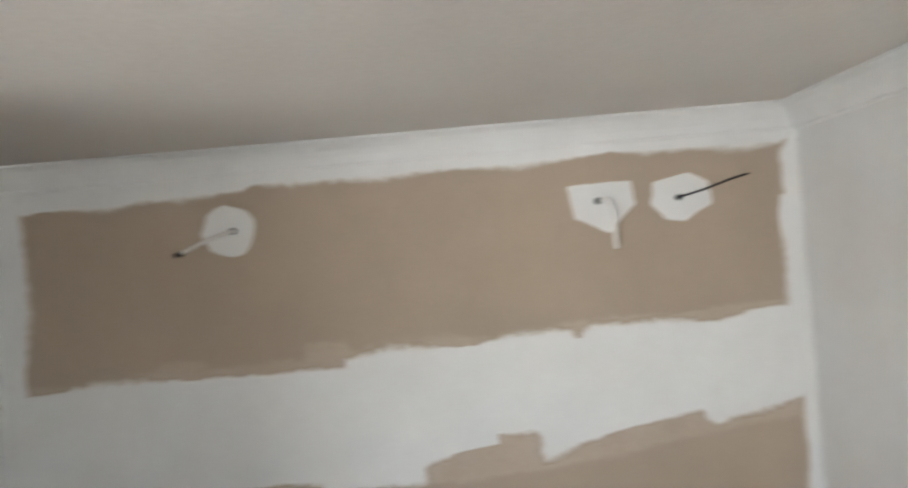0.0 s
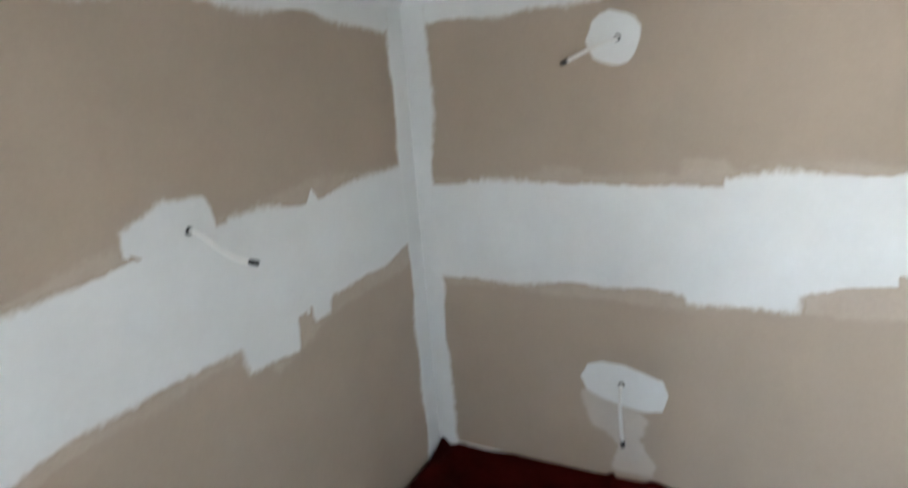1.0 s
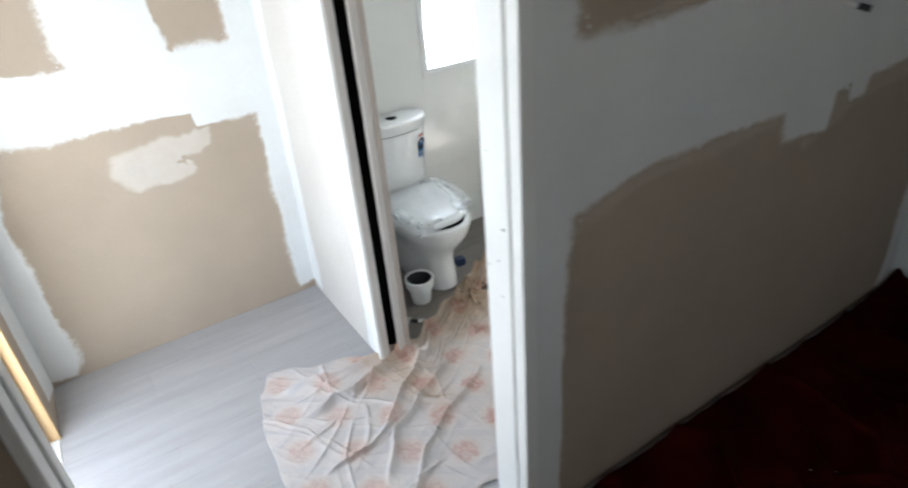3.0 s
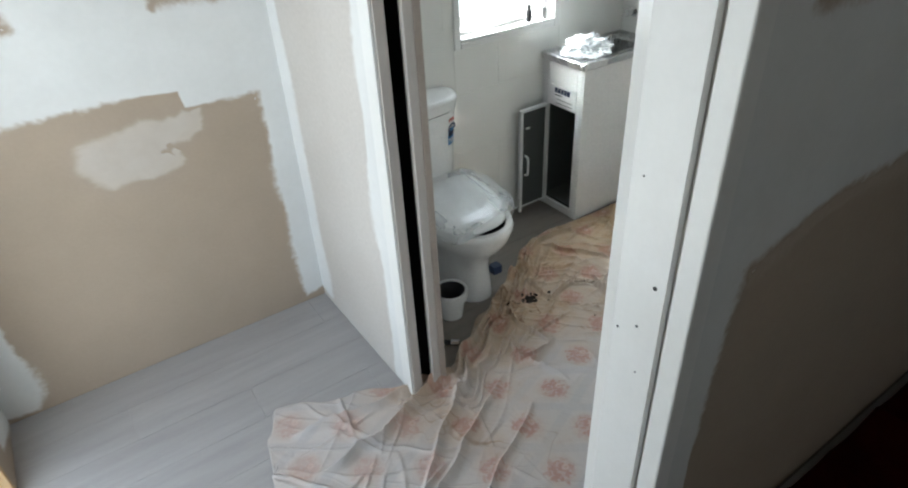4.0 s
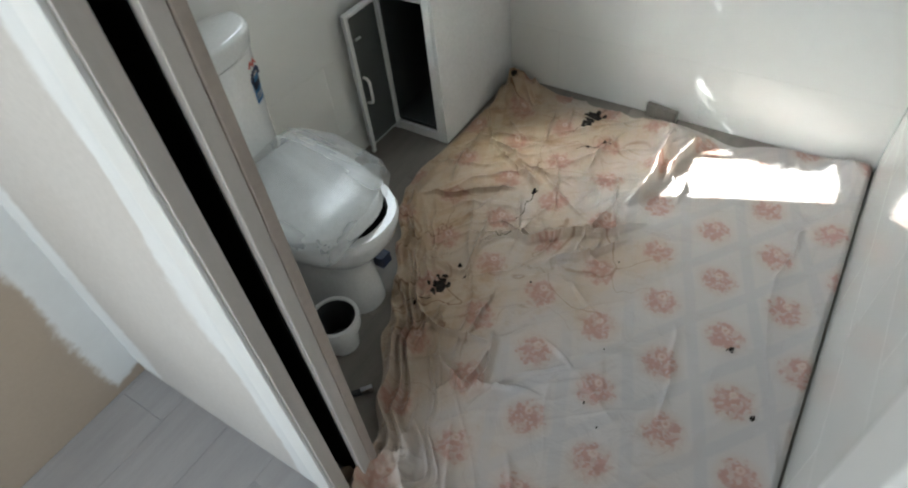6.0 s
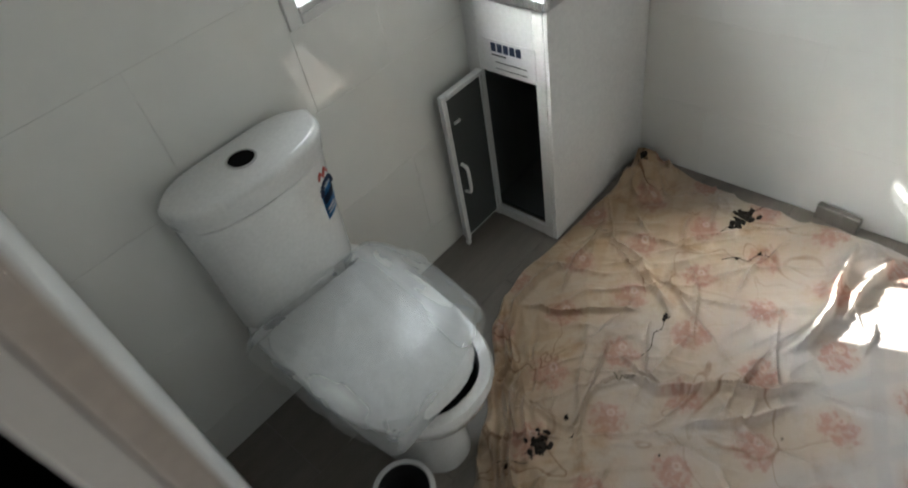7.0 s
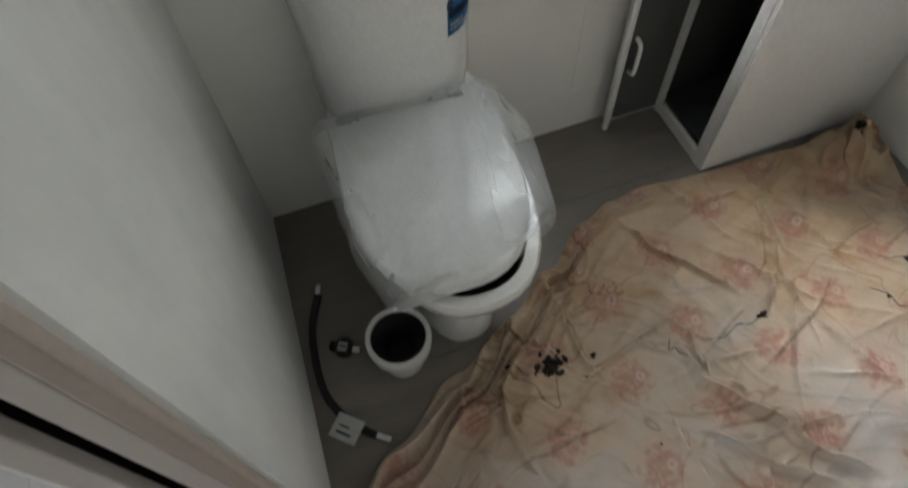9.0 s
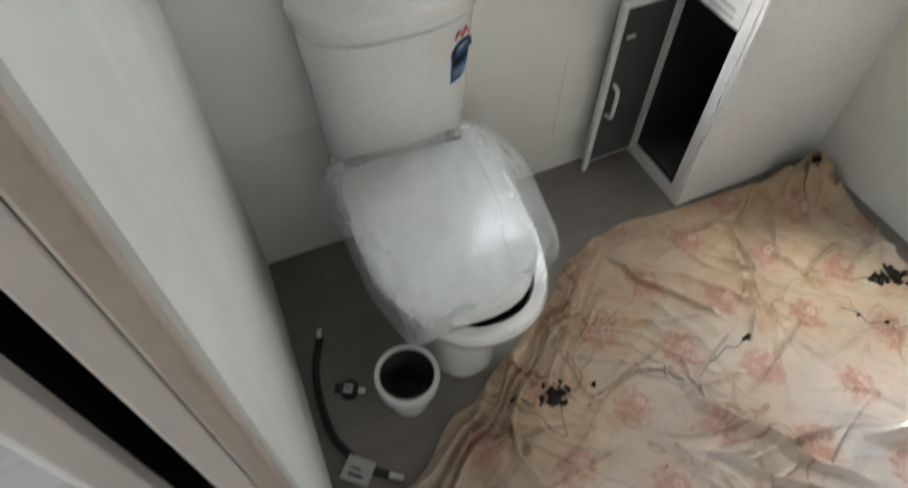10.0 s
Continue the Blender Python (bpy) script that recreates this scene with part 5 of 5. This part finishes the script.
def soot(x, y, size, shards, seed, name="soot_clump"):
    rnd = random.Random(seed)
    bm = bmesh.new()
    for _ in range(int(shards * 3.5)):
        a, d = rnd.uniform(0, 6.3), abs(rnd.gauss(0, 0.32)) * size
        cx, cy = x + d * math.cos(a), y + d * math.sin(a) * 0.7
        z = sheet_z(cx, cy) + 0.002
        r = size * rnd.uniform(0.06, 0.26)
        n = rnd.randint(5, 8)
        turn, thin = rnd.uniform(0, 3.1), rnd.uniform(0.25, 0.8)
        lo, hi = [], []
        for i in range(n):
            b = 2 * math.pi * i / n
            k = r * rnd.uniform(0.55, 1.15)
            px, py = k * math.cos(b), k * thin * math.sin(b)
            px, py = px * math.cos(turn) - py * math.sin(turn), px * math.sin(turn) + py * math.cos(turn)
            lo.append((cx + px, cy + py, z - 0.004))
            hi.append((cx + px * 0.9, cy + py * 0.9, z + rnd.uniform(0.001, 0.006)))
        loft(bm, [lo, hi])
    return tagged(part(name, bm, SOOT), "black sooty debris crumbled on the floral sheet", "debris", kind="stuff")


def strand(x0, y0, x1, y1, seed):
    rnd = random.Random(seed)
    pts = []
    for i in range(6):
        t = i / 5
        x, y = x0 + (x1 - x0) * t + rnd.uniform(-0.01, 0.01), y0 + (y1 - y0) * t + rnd.uniform(-0.01, 0.01)
        pts.append((x, y, sheet_z(x, y) + 0.003))
    bm = bmesh.new()
    tube(bm, pts, 0.0010, n=5, steps=3)
    return tagged(part("dark_strand", bm, SOOT), "thin dark thread lying on the floral sheet", "debris", "debris on the sheet")


for k, (x, y, size, count) in enumerate(((0.70, 1.18, 0.062, 22), (0.805, 1.17, 0.018, 4), (0.765, 1.125, 0.012, 3), (1.24, 1.12, 0.022, 7), (1.72, 1.11, 0.075, 24), (1.735, 1.475, 0.034, 12), (0.905, 0.32, 0.02, 4), (0.72, 0.215, 0.018, 5), (0.55, 0.61, 0.010, 3), (0.50, 0.55, 0.008, 2), (0.73, 0.63, 0.008, 2), (0.85, 0.93, 0.010, 3), (1.60, 1.0, 0.012, 4), (1.55, 1.05, 0.010, 3), (0.60, 1.21, 0.016, 4), (1.06, 0.72, 0.006, 2), (-0.02, 0.52, 0.010, 4), (0.47, 0.22, 0.010, 3))):
    soot(x, y, size, count, 30 + k)
strand(1.08, 1.10, 1.23, 1.12, 1)
strand(0.98, 1.13, 1.0, 1.09, 2)
strand(0.60, 1.235, 0.645, 1.17, 3)
strand(0.645, 1.17, 0.69, 1.165, 6)
strand(1.62, 1.15, 1.80, 1.08, 4)
strand(1.52, 1.08, 1.60, 0.98, 5)

# ---- bedroom things ----


def cable(label, points, r, dark_end=True, hole=None, group="cables in the walls"):
    c = thing("cable", label, "cable", group)
    bm = bmesh.new()
    tube(bm, points, r)
    part("sheath", bm, CABLE, c, smooth=True)
    if dark_end:
        p, q = Vector(points[-2]), Vector(points[-1])
        d = (q - p).normalized()
        bm = bmesh.new()
        cylinder(bm, q - d * 0.002, q + d * 0.028, r * 1.25, n=10)
        part("taped_end", bm, DARK, c, "black taped end")
    # black disc on the wall paints the shade of the cable hole
    if hole:
        p, axis = Vector(hole[0]), Vector(hole[1])
        bm = bmesh.new()
        cylinder(bm, p, p + axis * 0.0045, 0.014, n=12)
        part("wall_hole", bm, HOLLOW_SHADE, c, "dark disc painting the shade of a hole in the compound")
    return c


cable("short white cable bent out of the wall", [(A, -0.97, 2.08), (A - 0.03, -0.96, 2.075), (A - 0.06, -0.90, 2.055), (A - 0.07, -0.82, 2.02), (A - 0.07, -0.79, 2.008)], 0.008, hole=((A, -0.97, 2.08), (-1, 0, 0)))
cable("short white cable hanging from its wall hole", [(A, -2.43, 2.08), (A - 0.03, -2.45, 2.08), (A - 0.04, -2.47, 2.02), (A - 0.03, -2.47, 1.92), (A - 0.03, -2.475, 1.89)], 0.009, dark_end=False, hole=((A, -2.42, 2.08), (-1, 0, 0)))
black = thing("black_wire", "stiff black wire poking out of the wall", "cable", "cables in the walls")
bm = bmesh.new()
tube(bm, [(A, -2.74, 2.07), (A - 0.06, -2.80, 2.085), (A - 0.14, -2.87, 2.11), (A - 0.20, -2.92, 2.125)], 0.004, n=8)
part("wire", bm, DARK, black, smooth=True)
# black disc paints the shade of the wire's hole
bm = bmesh.new()
cylinder(bm, (A, -2.735, 2.068), (A - 0.0045, -2.735, 2.068), 0.013, n=12)
part("wall_hole", bm, HOLLOW_SHADE, black)
cable("white cable hanging down the wall near the floor", [(A, -0.985, 0.585), (A - 0.025, -0.985, 0.575), (A - 0.035, -0.985, 0.50), (A - 0.03, -0.99, 0.38), (A - 0.03, -0.995, 0.32)], 0.009, hole=((A, -0.985, 0.59), (-1, 0, 0)))
cable("white cable looping out of the partition", [(0.925, 0.0, 1.60), (0.935, -0.03, 1.59), (0.955, -0.08, 1.54), (0.975, -0.13, 1.505), (0.99, -0.16, 1.495)], 0.007, hole=((0.925, 0.006, 1.60), (0, -1, 0)))

lead = thing("ceiling_lead", "white cable hanging from the ceiling with red connector", "cable")
bm = bmesh.new()
tube(bm, [(0.46, -1.12, TOP), (0.50, -1.09, 2.385), (0.58, -1.02, 2.35), (0.64, -0.97, 2.325)], 0.0125, n=12)
part("sheath", bm, CABLE, lead, smooth=True)
bm = bmesh.new()
cylinder(bm, (0.638, -0.972, 2.326), (0.660, -0.954, 2.317), 0.013, n=12)
part("band", bm, BLUE_PLASTIC, lead, "blue band")
bm = bmesh.new()
cylinder(bm, (0.660, -0.954, 2.317), (0.705, -0.918, 2.298), 0.022, 0.024, n=10)
part("connector", bm, RED_PLASTIC, lead, "red plastic connector")
bm = bmesh.new()
cylinder(bm, (0.705, -0.918, 2.298), (0.718, -0.907, 2.292), 0.022, 0.020, n=10)
cylinder(bm, (0.718, -0.907, 2.292), (0.728, -0.868, 2.272), 0.016, 0.007, n=8)
part("tip", bm, STICKER_WHITE, lead, "white pointed tip")

bucket = thing("paint_bucket", "white plastic paint bucket on the red drop sheet", "bucket", at=(1.52, -2.10, 0.012))
bm = bmesh.new()
loft(bm, [disc(0, 0, 0.0, 0.125, 48), disc(0, 0, 0.004, 0.128, 48), disc(0, 0, 0.27, 0.146, 48), disc(0, 0, 0.275, 0.155, 48), disc(0, 0, 0.30, 0.155, 48), disc(0, 0, 0.302, 0.151, 48), disc(0, 0, 0.302, 0.146, 48), disc(0, 0, 0.20, 0.142, 48), disc(0, 0, 0.19, 0.04, 48)])
part("pail", bm, PORCELAIN, bucket, smooth=True)
bm = bmesh.new()
tube(bm, [(-0.156, 0.0, 0.285), (-0.165, 0.03, 0.22), (-0.13, 0.10, 0.14), (0.0, 0.165, 0.10), (0.13, 0.10, 0.14), (0.165, 0.03, 0.22), (0.156, 0.0, 0.285)], 0.003, n=6)
part("wire_handle", bm, STEEL, bucket, smooth=True)

rnd = random.Random(44)
for x, y, s in ((2.12, -0.96, 0.014), (2.08, -0.99, 0.010), (2.15, -1.0, 0.008), (1.77, -1.22, 0.016), (1.95, -1.66, 0.008), (1.74, -1.69, 0.012), (1.70, -1.73, 0.010), (0.89, -0.42, 0.007), (0.95, -0.47, 0.006), (1.95, -1.25, 0.008), (2.05, -0.93, 0.007), (1.2, -1.45, 0.014), (1.16, -1.43, 0.008), (1.0, -1.1, 0.008), (1.5, -0.75, 0.007), (0.6, -0.9, 0.006), (1.35, -1.9, 0.008)):
    bm = bmesh.new()
    s *= 0.65
    bmesh.ops.create_icosphere(bm, subdivisions=2, radius=s)
    for v in bm.verts:
        v.co *= 1 + 0.4 * noise.noise(v.co * 90 + Vector((x, y, 0)) * 10)
        v.co.z *= 0.5
    crumb = tagged(part("plaster_crumb", bm, STICKER_WHITE), "white plaster crumb fallen on the red drop sheet", "crumb", "plaster crumbs")
    crumb.location = (x, y, red_height(x, y)[2] + s * 0.3)

# dark strips painting the shade in open joints between the post's trim and the plasterboard
for z0, z1 in ((1.44, 2.05), (0.98, 1.13), (0.62, 0.80)):
    part("open_joint", boxes((0.0295, 0.0325, -0.0015, 0.0055, z0, z1)), HOLLOW_SHADE, door_1, "dark open joint")

# nail heads on the jamb board
for z, y, r in ((1.107, 0.057, 0.0042), (1.006, 0.082, 0.0026), (0.977, 0.124, 0.0022), (0.90, 0.07, 0.0018), (1.30, 0.112, 0.0016)):
    bm = bmesh.new()
    cylinder(bm, (-0.0128, y, z), (-0.0145, y, z), r, n=10)
    part("nail_head", bm, DARK, door_1)

# ---- pieces: wall tiles, floor tiles, planks, bricks ----


def mesh_of(bm, material):
    me = bpy.data.meshes.new("piece")
    bmesh.ops.recalc_face_normals(bm, faces=bm.faces)
    bm.to_mesh(me)
    bm.free()
    me.materials.append(material)
    return me


PIECES = {}


def piece(name, size, material, parent, m, bevel):
    key = (name, tuple(round(s, 3) for s in size), material.name)
    if key not in PIECES:
        bm = bmesh.new()
        x, y, z = (s / 2 for s in size)
        lo = [(-x, -y, -z), (x, -y, -z), (x, y, -z), (-x, y, -z)]
        mid = [(a, b, z - bevel) for a, b, _ in lo]
        top = [(a - math.copysign(bevel, a), b - math.copysign(bevel, b), z) for a, b, _ in lo]
        loft(bm, [lo, mid, top])
        PIECES[key] = mesh_of(bm, material)
    ob = new(name, PIECES[key])
    ob.parent = parent
    ob.matrix_world = m
    return ob


def tile_wall(parent, length, height, turn, w=0.6, h=0.3, first=0.0, row0=0.0, holes=()):
    """Running-bond tiles on a wall; turn(u, v) gives the pose whose local z points out of the wall."""
    z, r = (row0 - h if row0 else 0.0), 0
    while z < height - 0.005:
        u = first - 2 * w + (w / 2 if r % 2 else 0.0)
        while u < length:
            a, b, c, d = max(u, 0.0), min(u + w, length), max(z, 0.0), min(z + h, height)
            spans = [(a, b, c, d)]
            for ha, hb, hc, hd in holes:
                nxt = []
                for a, b, c, d in spans:
                    if b <= ha or a >= hb or d <= hc or c >= hd:
                        nxt.append((a, b, c, d))
                        continue
                    if a < ha:
                        nxt.append((a, ha, c, d))
                    if b > hb:
                        nxt.append((hb, b, c, d))
                    if c < hc:
                        nxt.append((max(a, ha), min(b, hb), c, hc))
                    if d > hd:
                        nxt.append((max(a, ha), min(b, hb), hd, d))
                spans = nxt
            for a, b, c, d in spans:
                if b - a > 0.01 and d - c > 0.01:
                    piece("tile", (b - a - 0.0007, d - c - 0.0007, 0.008), TILE, parent, turn((a + b) / 2, (c + d) / 2), 0.0005)
            u += w
        z += h
        r += 1


tile_wall(wall_e, F - 0.14, TOP, lambda u, v: Matrix(((1, 0, 0, 0.14 + u), (0, 0, -1, E), (0, 1, 0, v), (0, 0, 0, 1))), first=0.612, row0=0.14, holes=((0.664, 1.290, 0.943, 1.627),))
tile_wall(wall_f, E - 0.1, TOP, lambda u, v: Matrix(((0, 0, -1, F), (-1, 0, 0, E - u), (0, 1, 0, v), (0, 0, 0, 1))), first=0.515, row0=0.265)
tile_wall(wall_b, F - 0.14, TOP, lambda u, v: Matrix(((1, 0, 0, 0.14 + u), (0, 0, 1, 0.104), (0, 1, 0, v), (0, 0, 0, 1))), first=0.4)


def lay(name, parent, material, x0, x1, y0, y1, w, h, shift, skip=None, top=0.0):
    r, y = 0, y0
    while y < y1 - 0.01:
        x = x0 - (r * shift) % w
        while x < x1:
            a, b, c, d = max(x, x0), min(x + w, x1), y, min(y + h, y1)
            if b - a > 0.02 and not (skip and skip((a + b) / 2, (c + d) / 2)):
                piece(name, (b - a - 0.0009, d - c - 0.0009, 0.006), material, parent, pose((a + b) / 2, (c + d) / 2, top - 0.003), 0.0005)
            x += w
        y += h
        r += 1


lay("floor_tile", slab, FLOOR_TILE, 0.10, F, 0.10, E, 0.6, 0.3, 0.2)
lay("plank", slab, PLANK, W, 0.098, 0.0, C, 1.22, 0.18, 0.41)
lay("plank", slab, PLANK, W, A, -3.24, 0.0, 1.22, 0.18, 0.41)

for r in range(28):
    for k in range(4):
        y = 1.45 + k * 0.24 + (0.12 if r % 2 else 0)
        piece("brick", (0.23, 0.076, 0.115), BRICK, veneer, Matrix(((0, 0, 1, W - 0.262), (1, 0, 0, y + 0.115), (0, 1, 0, -0.13 + r * 0.086), (0, 0, 0, 1))), 0.004)
